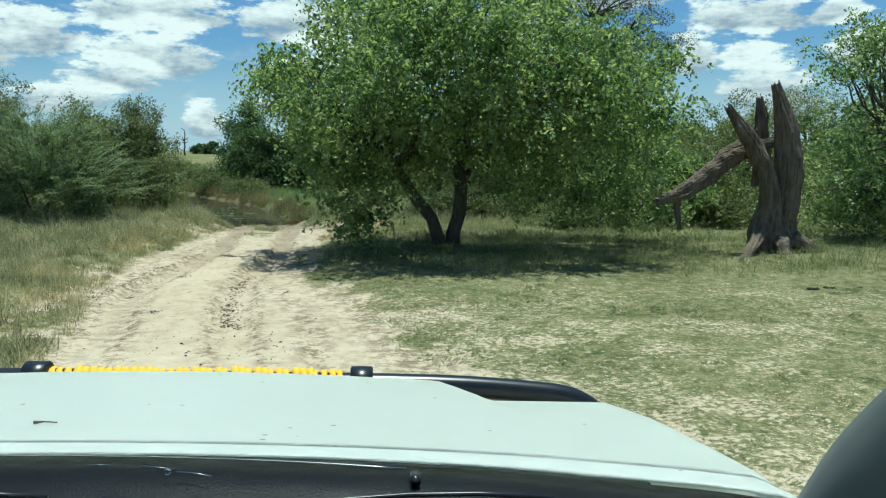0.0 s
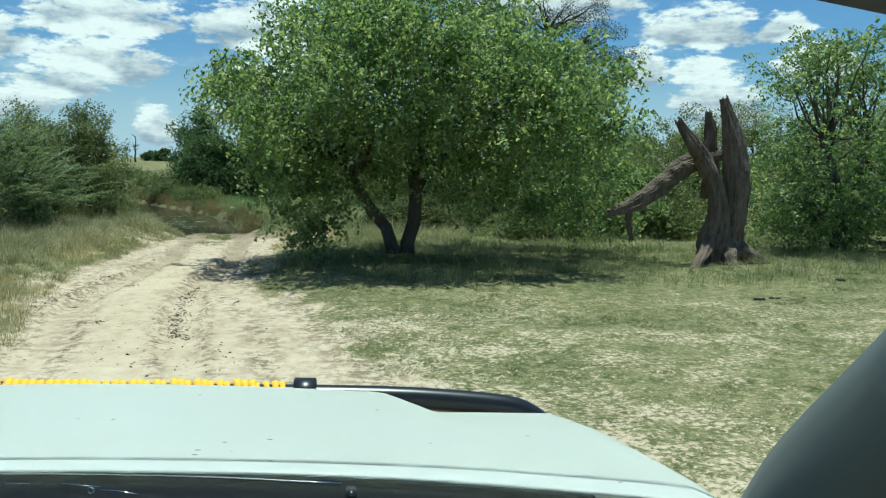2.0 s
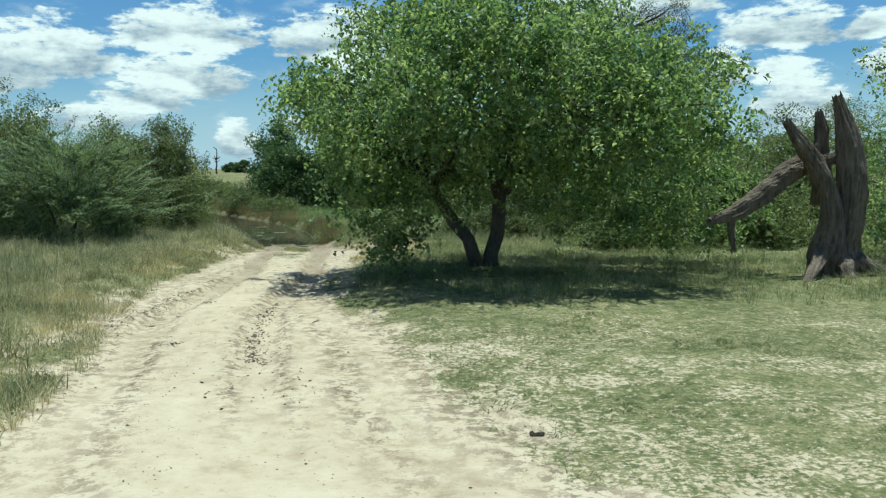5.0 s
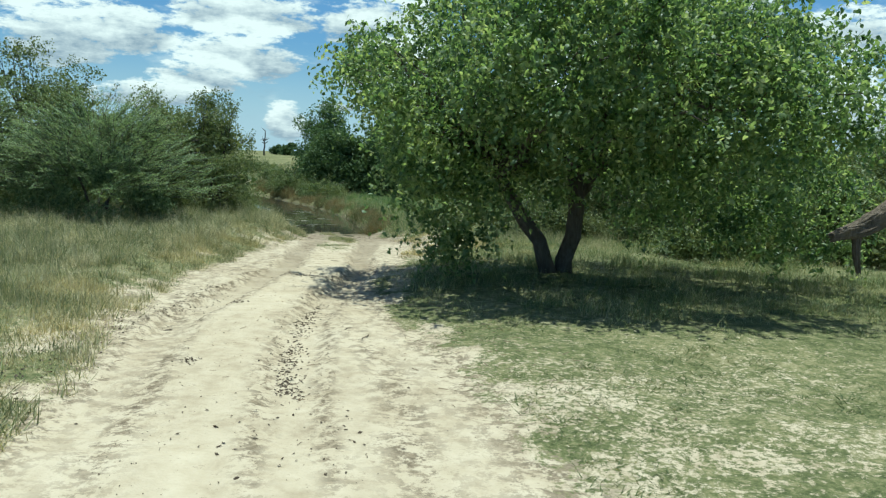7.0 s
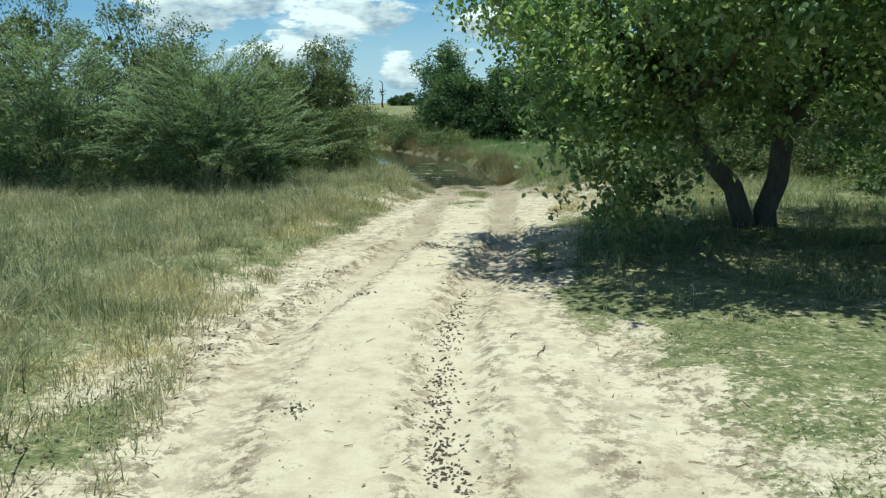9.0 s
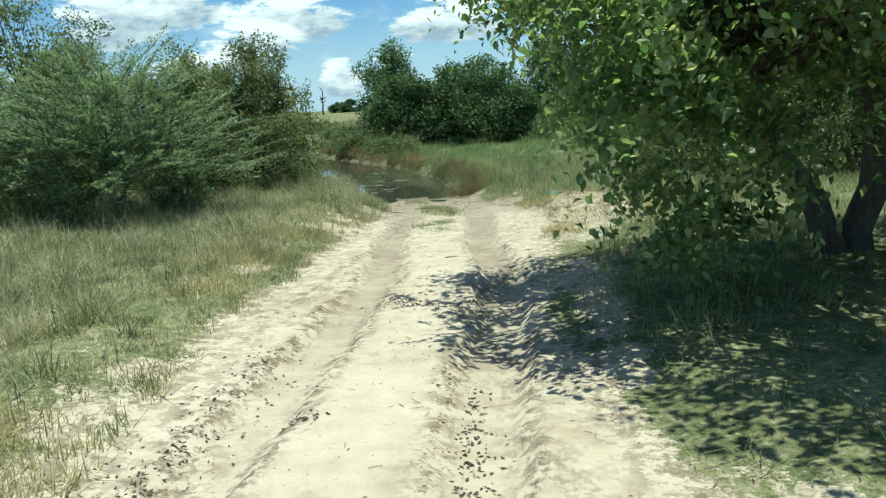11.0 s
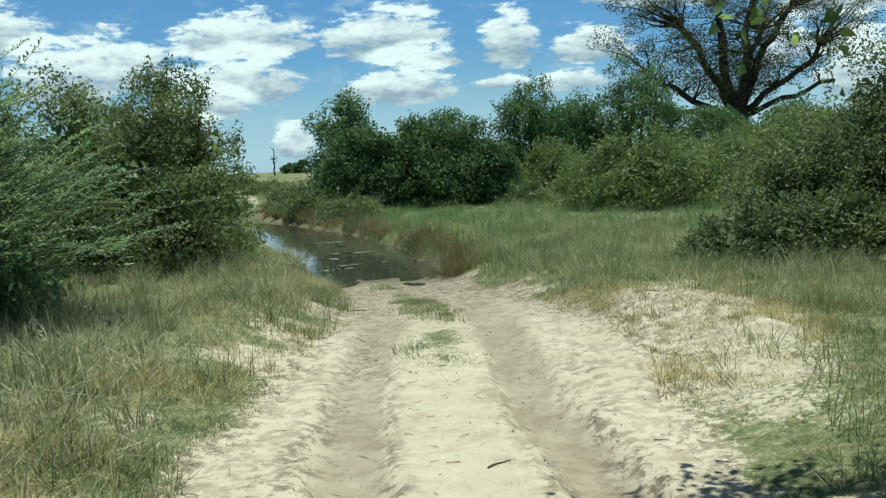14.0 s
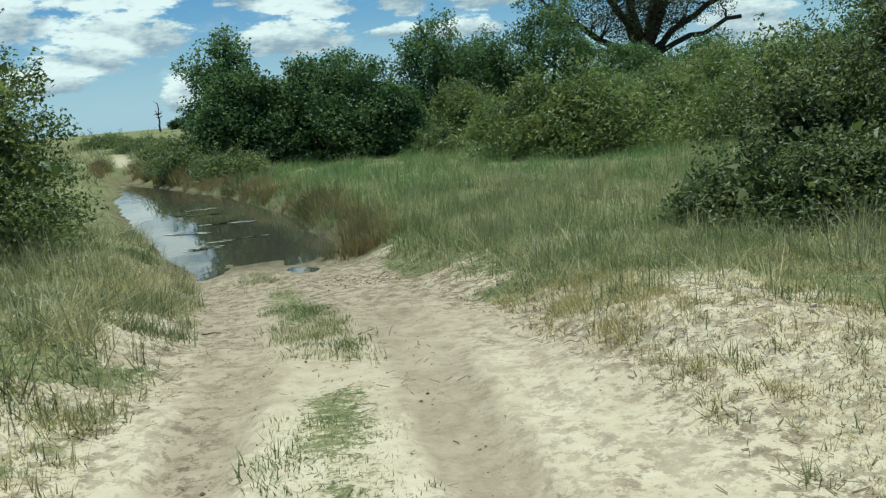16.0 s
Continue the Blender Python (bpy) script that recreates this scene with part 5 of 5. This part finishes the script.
def debris():
    """Dark trodden leaf scraps in lines along the wheel marks."""
    rng = np.random.default_rng(29)
    lines = [([(-3.1, 12.6), (-2.9, 11.25), (-2.69, 9.9), (-2.4, 8.8), (-2.2, 8.2)], 0.075, 640), ([(-4.6, 13.2), (-4.45, 11.7), (-4.47, 10.5), (-4.35, 9.3), (-4.1, 7.6), (-3.7, 6.2)], 0.13, 620),
             ([(-4.15, 14.75), (-3.85, 14.55), (-3.5, 14.45), (-3.0, 14.5)], 0.14, 200), ([(-4.0, 11.9), (-3.85, 11.8)], 0.05, 40), ([(-3.3, 8.95), (-3.2, 8.85)], 0.04, 30),
             ([(-2.6, 7.6), (-1.5, 7.1)], 0.3, 60), ([(-3.5, 24.6), (-2.8, 23.4)], 0.3, 160), ([(-5.4, 26.2), (-4.2, 26.0)], 0.2, 200)]
    xs, ys = [], []
    for pts, wide, n in lines:
        f = rng.random(n) * (len(pts) - 1)
        p = np.array(pts)
        bunch = np.sin(f * 23.0) * 0.03
        xs.append(np.interp(f, np.arange(len(pts)), p[:, 0]) + rng.normal(0, wide, n) * (0.4 + rng.random(n)) + bunch)
        ys.append(np.interp(f, np.arange(len(pts)), p[:, 1]) + rng.normal(0, wide, n))
    x, y = np.concatenate(xs), np.concatenate(ys)
    n = len(x)
    th, a, b = rng.uniform(0, np.pi, n), rng.uniform(0.006, 0.024, n), rng.uniform(0.003, 0.010, n)
    z = land(x, y) + 0.006
    u, w = np.stack([np.cos(th) * a, np.sin(th) * a, rng.normal(0, 0.003, n)], -1), np.stack([-np.sin(th) * b, np.cos(th) * b, rng.normal(0, 0.004, n)], -1)
    c = np.stack([x, y, z], -1)
    top = c + np.array([0, 0, 1.0]) * rng.uniform(0.002, 0.006, n)[:, None]
    v = np.stack([c - u, c + w, c + u, c - w, top], 1).reshape(-1, 3)
    tri = np.array([(0, 3, 4), (3, 2, 4), (2, 1, 4), (1, 0, 4)])
    tagged(mesh_object("leaf_litter", v, (np.arange(n)[:, None, None] * 5 + tri[None]).reshape(-1, 3), M_SCRAPS), "dark trodden leaf scraps in lines on the sand", "leaf litter", kind="stuff")


debris()


def weed_mat(x, y, length, turn, seed):
    """A thin mat of floating weed."""
    rng = random.Random(seed)
    root = thing("weed_mat", x, y, -0.846, "thin mat of pale floating weed on the pool", "weed", "weed mats on the pool")
    bm = bmesh.new()
    for k in range(14):
        cx, cy, r = rng.uniform(-0.5, 0.5) * length, rng.gauss(0, 0.06), rng.uniform(0.03, 0.10)
        ring = []
        for q in range(9):
            rr = r * rng.uniform(0.6, 1.2)
            ring.append(bm.verts.new((cx + 2.0 * rr * math.cos(q * 0.698), cy + 0.6 * rr * math.sin(q * 0.698), 0.002 + 0.004 * rng.random())))
        bm.faces.new(ring)
    bmesh.ops.solidify(bm, geom=bm.faces[:], thickness=0.004)
    part("mat", bm, M_WEED, root)
    root.rotation_euler = (0, 0, turn)


for k, (x, y, length, turn) in enumerate([(-8.4, 33.6, 1.3, 0.1), (-8.9, 32.4, 0.8, -0.2), (-7.6, 31.2, 0.9, 0.3), (-9.6, 35.6, 1.1, 0.0), (-8.0, 30.3, 0.6, 0.4), (-9.9, 36.8, 0.8, 0.2)]):
    weed_mat(x, y, length, turn, 700 + k)


# ---------------------------------------------------------------- the off-road car, standing where the walk begins
def build_car():
    psi, roll, cx = 5.0, 2.35, -0.43
    car = thing("car", 0, 0, 0, "dusty white off-road car with a black bull bar and yellow rope", "car")
    car.matrix_world = pose(0, 0, 0, 0, 0, psi) @ pose(cx, 0, 0, 0, roll, 0)
    half = 1.0

    def sheet(name, fx, us, vs, mat, parent, label="", thick=0.012):
        bm = bmesh.new()
        grid = [[bm.verts.new(fx(u, v)) for u in us] for v in vs]
        for j in range(len(vs) - 1):
            for i in range(len(us) - 1):
                bm.faces.new((grid[j][i], grid[j][i + 1], grid[j + 1][i + 1], grid[j + 1][i]))
        bmesh.ops.solidify(bm, geom=bm.faces[:], thickness=thick)
        return part(name, bm, mat, parent, label)

    def top(x, y):
        """The bonnet's height: a raised middle, a crease each side, falling to the front."""
        a = abs(x)
        edge = float(np.interp(y, [0.85, 1.0, 1.15, 1.3, 1.6, 1.85, 1.93, 1.98], [1.345, 1.345, 1.336, 1.315, 1.267, 1.213, 1.168, 1.07]))
        mid = float(np.interp(y, [0.85, 1.0, 1.15, 1.25, 1.5, 1.75, 1.87, 1.94, 1.98], [1.35, 1.352, 1.346, 1.336, 1.312, 1.283, 1.262, 1.205, 1.10]))
        crease = 0.50 + 0.20 * min(1.0, max(0.0, (1.9 - y) / 0.9))
        k = float(smooth01(a, crease, crease + 0.16))
        z = mid * (1 - k) + edge * k - 0.018 * (a / half) ** 2 * (1 - k)
        z += 0.007 * max(0.0, 1 - (x / 0.45) ** 2) * float(smooth01(y, 1.5, 1.8))
        return z - 0.035 * float(smooth01(a, 0.945, half))

    us = list(np.linspace(-half, half, 61))

    def bonnet(u, v):
        back = 1.15 - 0.10 * (u / half) ** 2 - 0.07 * (u / half) ** 6
        y = back + (1.975 - back) * v
        return (u, y, top(u, y))

    sheet("bonnet", bonnet, us, list(np.linspace(0.083, 1, 40)), M_PAINT, car, "white painted bonnet with dust and insect specks")

    # whiter strip: the rear edge's catch of light put into its paint
    def lip(u, v):
        x, y, z = bonnet(u, 0.083 * v)
        return (x, y, z + 0.004 * math.sin(math.pi * v))

    sheet("bonnet_lip", lip, us, list(np.linspace(0, 1, 6)), M_PAINT_BRIGHT, car, "rear edge of the bonnet, made whiter for the light it catches")

    # the black cowl below the windscreen
    def cowl(u, v):
        back = 1.15 - 0.10 * (u / half) ** 2 - 0.07 * (u / half) ** 6
        return (u, back + 0.03 - 0.30 * v, top(u, back) - 0.016 - 0.035 * v + 0.008 * math.sin(v * 9))

    scuttle = sheet("cowl", cowl, list(np.linspace(-half * 0.995, half * 0.995, 41)), list(np.linspace(0, 1, 14)), M_RUBBER, car, "black plastic cowl below the windscreen")
    for x0, x1 in ((-0.75, -0.05), (0.02, 0.62)):
        path = [(x0 + (x1 - x0) * k / 6, 1.03 - 0.02 * math.sin(k), 1.333) for k in range(7)]
        v, f = tube(path, [0.004] * 7, 6)
        mesh_object("wiper", v, f, M_BLACK, scuttle, smooth=True)

    # glare of the cowl's front edge as bright tube, washer jet with pipe, bracket
    seal_glare = [(-0.62, 1.128, 1.339), (-0.35, 1.152, 1.341), (0.0, 1.158, 1.342), (0.25, 1.143, 1.341), (0.42, 1.122, 1.339)]
    tagged(mesh_object("seal_glare", *tube(*eased([(*p, 0.0013) for p in seal_glare], 16), 6), M_CHROME, scuttle, smooth=True), "thin bright tube for the glare on the cowl edge")
    ring = [(0.088 + 0.004 * math.cos(k * 0.5236), 1.097, 1.342 + 0.004 * math.sin(k * 0.5236)) for k in range(13)]
    jet = mesh_object("washer_jet", *tube(ring, [0.0013] * 13, 6), M_CHROME, scuttle, smooth=True)
    tagged(jet, "small round washer jet")
    mesh_object("pipe", *tube([(0.100, 1.101, 1.341), (0.125, 1.097, 1.341), (0.150, 1.088, 1.340)], [0.0009] * 3, 6), M_CHROME, scuttle, smooth=True)
    bm = bmesh.new()
    bmesh.ops.create_cube(bm, size=1, matrix=Matrix.Translation((0.432, 1.098, 1.335)) @ Matrix.Diagonal((0.014, 0.03, 0.010, 1)))
    bmesh.ops.bevel(bm, geom=bm.edges[:], offset=0.0015, segments=2, affect="EDGES")
    part("bracket", bm, M_BLACK, scuttle)
    # short bright tubes that stand for smaller glare lines on the cowl
    for x0, y0, x1, y1 in ((0.043, 1.128, 0.092, 1.119), (-0.03, 1.131, 0.0, 1.131), (0.70, 1.02, 0.78, 1.0)):
        mesh_object("rib", *tube([(x0, y0, 1.339), (x1, y1, 1.338)], [0.0008] * 2, 6), M_CHROME, scuttle, smooth=True)

    # wings, front and grille below the bonnet
    def wing(side):
        bm = bmesh.new()
        ys = list(np.linspace(0.99, 1.96, 21))
        rows = []
        for y in ys:
            z_top = top(half * 0.985, max(y, 0.86)) - 0.012
            arch = 0.40 + 0.42 * max(0.0, 1 - ((y - 1.35) / 0.45) ** 2) ** 0.5
            rows.append([bm.verts.new((side * (half - 0.004 + 0.02 * math.sin(math.pi * q)), y, z_top + (arch - z_top) * q)) for q in np.linspace(0, 1, 8)])
        for a, b in zip(rows, rows[1:]):
            for k in range(7):
                bm.faces.new((a[k], a[k + 1], b[k + 1], b[k]))
        bmesh.ops.solidify(bm, geom=bm.faces[:], thickness=0.012)
        part("wing", bm, M_PAINT, car, "white painted front wing")

    wing(1), wing(-1)
    bm = bmesh.new()
    bmesh.ops.create_cube(bm, size=1, matrix=Matrix.Translation((0, 1.93, 0.83)) @ Matrix.Diagonal((1.86, 0.05, 0.5, 1)))
    bmesh.ops.bevel(bm, geom=bm.edges[:], offset=0.02, segments=2, affect="EDGES")
    part("grille", bm, M_BLACK, car, smooth=False)

    # plain black block added below the bonnet so that its gaps look dark
    bm = bmesh.new()
    bmesh.ops.create_cube(bm, size=1, matrix=Matrix.Translation((0, 1.38, 0.92)) @ Matrix.Diagonal((1.84, 0.98, 0.56, 1)))
    bmesh.ops.bevel(bm, geom=bm.edges[:], offset=0.03, segments=2, affect="EDGES")
    part("bay_filler", bm, M_RUBBER, car, smooth=False)

    # bull bar: a top tube bent down at its ends, clamps, uprights
    bar = new("bull_bar")
    bar.parent = car
    tagged(bar, "black tubular bull bar")
    pts = [(-1.01, 1.98, 0.62), (-1.01, 2.0, 0.95), (-1.0, 2.02, 1.06), (-0.96, 2.03, 1.13), (-0.88, 2.035, 1.172), (-0.6, 2.04, 1.192), (0, 2.04, 1.192), (0.6, 2.04, 1.192), (0.895, 2.035, 1.172),
           (0.97, 2.03, 1.13), (1.015, 2.02, 1.06), (1.025, 2.0, 0.95), (1.025, 1.98, 0.62)]
    path, radii = eased([(*p, 0.030) for p in pts], 60)
    mesh_object("tube", *tube(path, radii, 14), M_BLACK, bar, smooth=True)
    mesh_object("lower_tube", *tube([(-1.05, 1.98, 0.62), (0, 2.08, 0.62), (1.05, 1.98, 0.62)], [0.035] * 3, 14), M_BLACK, bar, smooth=True)
    for x in (-0.46, 0.347):
        v, f = tube([(x - 0.029, 2.04, 1.192), (x - 0.026, 2.04, 1.192), (x + 0.026, 2.04, 1.192), (x + 0.029, 2.04, 1.192)], [0.042, 0.047, 0.047, 0.042], 18)
        mesh_object("clamp", v, f, M_BLACK, bar, smooth=True)
        mesh_object("upright", *tube([(x, 2.04, 1.17), (x, 2.07, 0.62)], [0.026, 0.026], 12), M_BLACK, bar, smooth=True)

    # a rope wound round the middle of the bar
    turns, x0, x1 = 38, -0.425, 0.305
    path, rng = [], random.Random(41)
    wave = [rng.uniform(-0.006, 0.006) for _ in range(turns + 2)]
    for k in range(turns * 10 + 1):
        th, w = 2 * math.pi * k / 10, wave[k // 10] + (wave[k // 10 + 1] - wave[k // 10]) * (k % 10) / 10
        path.append((x0 + (x1 - x0) * k / (turns * 10) + w, 2.04 + (0.033 + w * 0.5) * math.cos(th), 1.186 + (0.033 + w * 0.8) * math.sin(th)))
    v, f = tube(path, [0.0112 * (1 + 0.22 * math.sin(k * 1.9)) for k in range(len(path))], 6)
    tagged(mesh_object("rope", v, f, M_ROPE, car, smooth=True), "yellow braided rope wound round the bar")

    # windscreen pillar, roof edge, sun visor
    for side in (1, -1):
        path, radii = eased([(side * 1.015, 1.0, 1.24, 0.09), (side * 1.01, 0.88, 1.42, 0.09), (side * 0.985, 0.66, 1.63, 0.084), (side * 0.93, 0.40, 1.90, 0.075)], 18)
        mesh_object("pillar", *tube(path, radii, 12), M_GREY, car, smooth=True)
        path, radii = eased([(side * 1.04, 0.86, 1.17, 0.085), (side * 1.03, 0.70, 1.40, 0.08), (side * 0.99, 0.45, 1.66, 0.075), (side * 0.92, 0.24, 1.93, 0.07)], 18)
        mesh_object("pillar_trim", *tube(path, radii, 12), M_RUBBER, car, smooth=True)
    mesh_object("roof_edge", *tube([(-0.86, 0.36, 1.95), (0, 0.42, 1.975), (0.86, 0.36, 1.95)], [0.045] * 3, 12), M_GREY, car, smooth=True)
    bm = bmesh.new()
    bmesh.ops.create_cube(bm, size=1, matrix=pose(0.79, 0.52, 1.966) @ pose(0, 0, 0, -24, 6) @ Matrix.Diagonal((0.20, 0.16, 0.03, 1)))
    bmesh.ops.bevel(bm, geom=bm.edges[:], offset=0.009, segments=3, affect="EDGES")
    part("sun_visor", bm, M_DASH, car, "dark sun visor")

    # cabin: roof, sides with window openings, tailgate, rear wheels
    sheet("roof", lambda u, v: (u * (1 - 0.03 * v), 0.36 - 3.0 * v, 1.965 + 0.05 * (1 - u * u) - 0.02 * v), list(np.linspace(-0.86, 0.86, 21)), list(np.linspace(0, 1, 12)), M_PAINT_BRIGHT, car, "white painted roof", 0.03)
    for side in (1, -1):
        sheet("side_panel", lambda u, v: (side * (0.995 - 0.05 * v * v), 0.99 - 3.65 * u, 0.42 + 0.76 * v), list(np.linspace(0, 1, 15)), list(np.linspace(0, 1, 7)), M_PAINT_BRIGHT, car, "white painted body side", 0.03)
        for y in (-0.78, -1.75, -2.6):
            mesh_object("pillar", *tube([(side * 0.955, y, 1.16), (side * 0.92, y + 0.02, 1.55), (side * 0.84, y + 0.04, 1.95)], [0.045, 0.042, 0.04], 10), M_GREY, car, smooth=True)
    sheet("tailgate", lambda u, v: (u, -2.66 + 0.04 * v, 0.45 + 0.73 * v), list(np.linspace(-0.95, 0.95, 9)), list(np.linspace(0, 1, 6)), M_PAINT_BRIGHT, car, "white painted tailgate", 0.04)

    # dashboard with a padded strip and two round knobs
    def dash(u, v):
        return (u, 0.90 - 0.42 * v, 1.19 + 0.03 * math.sin(v * 2.6) - 0.10 * v**3 - 0.02 * (u / 0.9) ** 4)

    board = sheet("dashboard", dash, list(np.linspace(-0.9, 0.9, 31)), list(np.linspace(0, 1, 14)), M_DASH, car, "grained black plastic dashboard", 0.02)
    for x in (0.28, 0.36):
        bm = bmesh.new()
        bmesh.ops.create_uvsphere(bm, u_segments=16, v_segments=8, radius=0.02, matrix=Matrix.Translation((x, 0.72, 1.215)) @ Matrix.Diagonal((1, 1, 0.6, 1)))
        part("knob", bm, M_BLACK, board)

    # wheels
    for side, axle in ((1, 1.35), (-1, 1.35), (1, -1.75), (-1, -1.75)):
        wheel = new("wheel")
        wheel.parent = car
        wheel.matrix_local = pose(side * 0.80, axle, 0.39, 0, 90, 0)
        bm = bmesh.new()
        prof = [(0.22, -0.11), (0.34, -0.125), (0.385, -0.10), (0.395, 0), (0.385, 0.10), (0.34, 0.125), (0.22, 0.11)]
        rings = [[bm.verts.new((r * math.cos(2 * math.pi * k / 36), r * math.sin(2 * math.pi * k / 36), z)) for r, z in prof] for k in range(36)]
        for k in range(36):
            a, b = rings[k], rings[(k + 1) % 36]
            for i in range(len(prof)):
                j = (i + 1) % len(prof)
                bm.faces.new((a[i], a[j], b[j], b[i]))
        part("tyre", bm, M_TYRE, wheel)
        bm = bmesh.new()
        bmesh.ops.create_cone(bm, cap_ends=True, segments=28, radius1=0.22, radius2=0.19, depth=0.16)
        part("rim", bm, M_GREY, wheel, smooth=False)
    # a small dead insect on the bonnet, modelled as a bit of twig
    path = [(-0.18, 1.322, top(-0.18, 1.322) + 0.004), (-0.165, 1.325, top(-0.165, 1.325) + 0.005), (-0.145, 1.328, top(-0.145, 1.328) + 0.003)]
    twig = mesh_object("twig", *tube(path, [0.0032, 0.0014, 0.001], 6), M_DEADWOOD, smooth=True)
    twig.matrix_world = car.matrix_world.copy()
    tagged(twig, "tiny dark insect, modelled as a twig, lying on the white bonnet", "twig")
    return car


build_car()
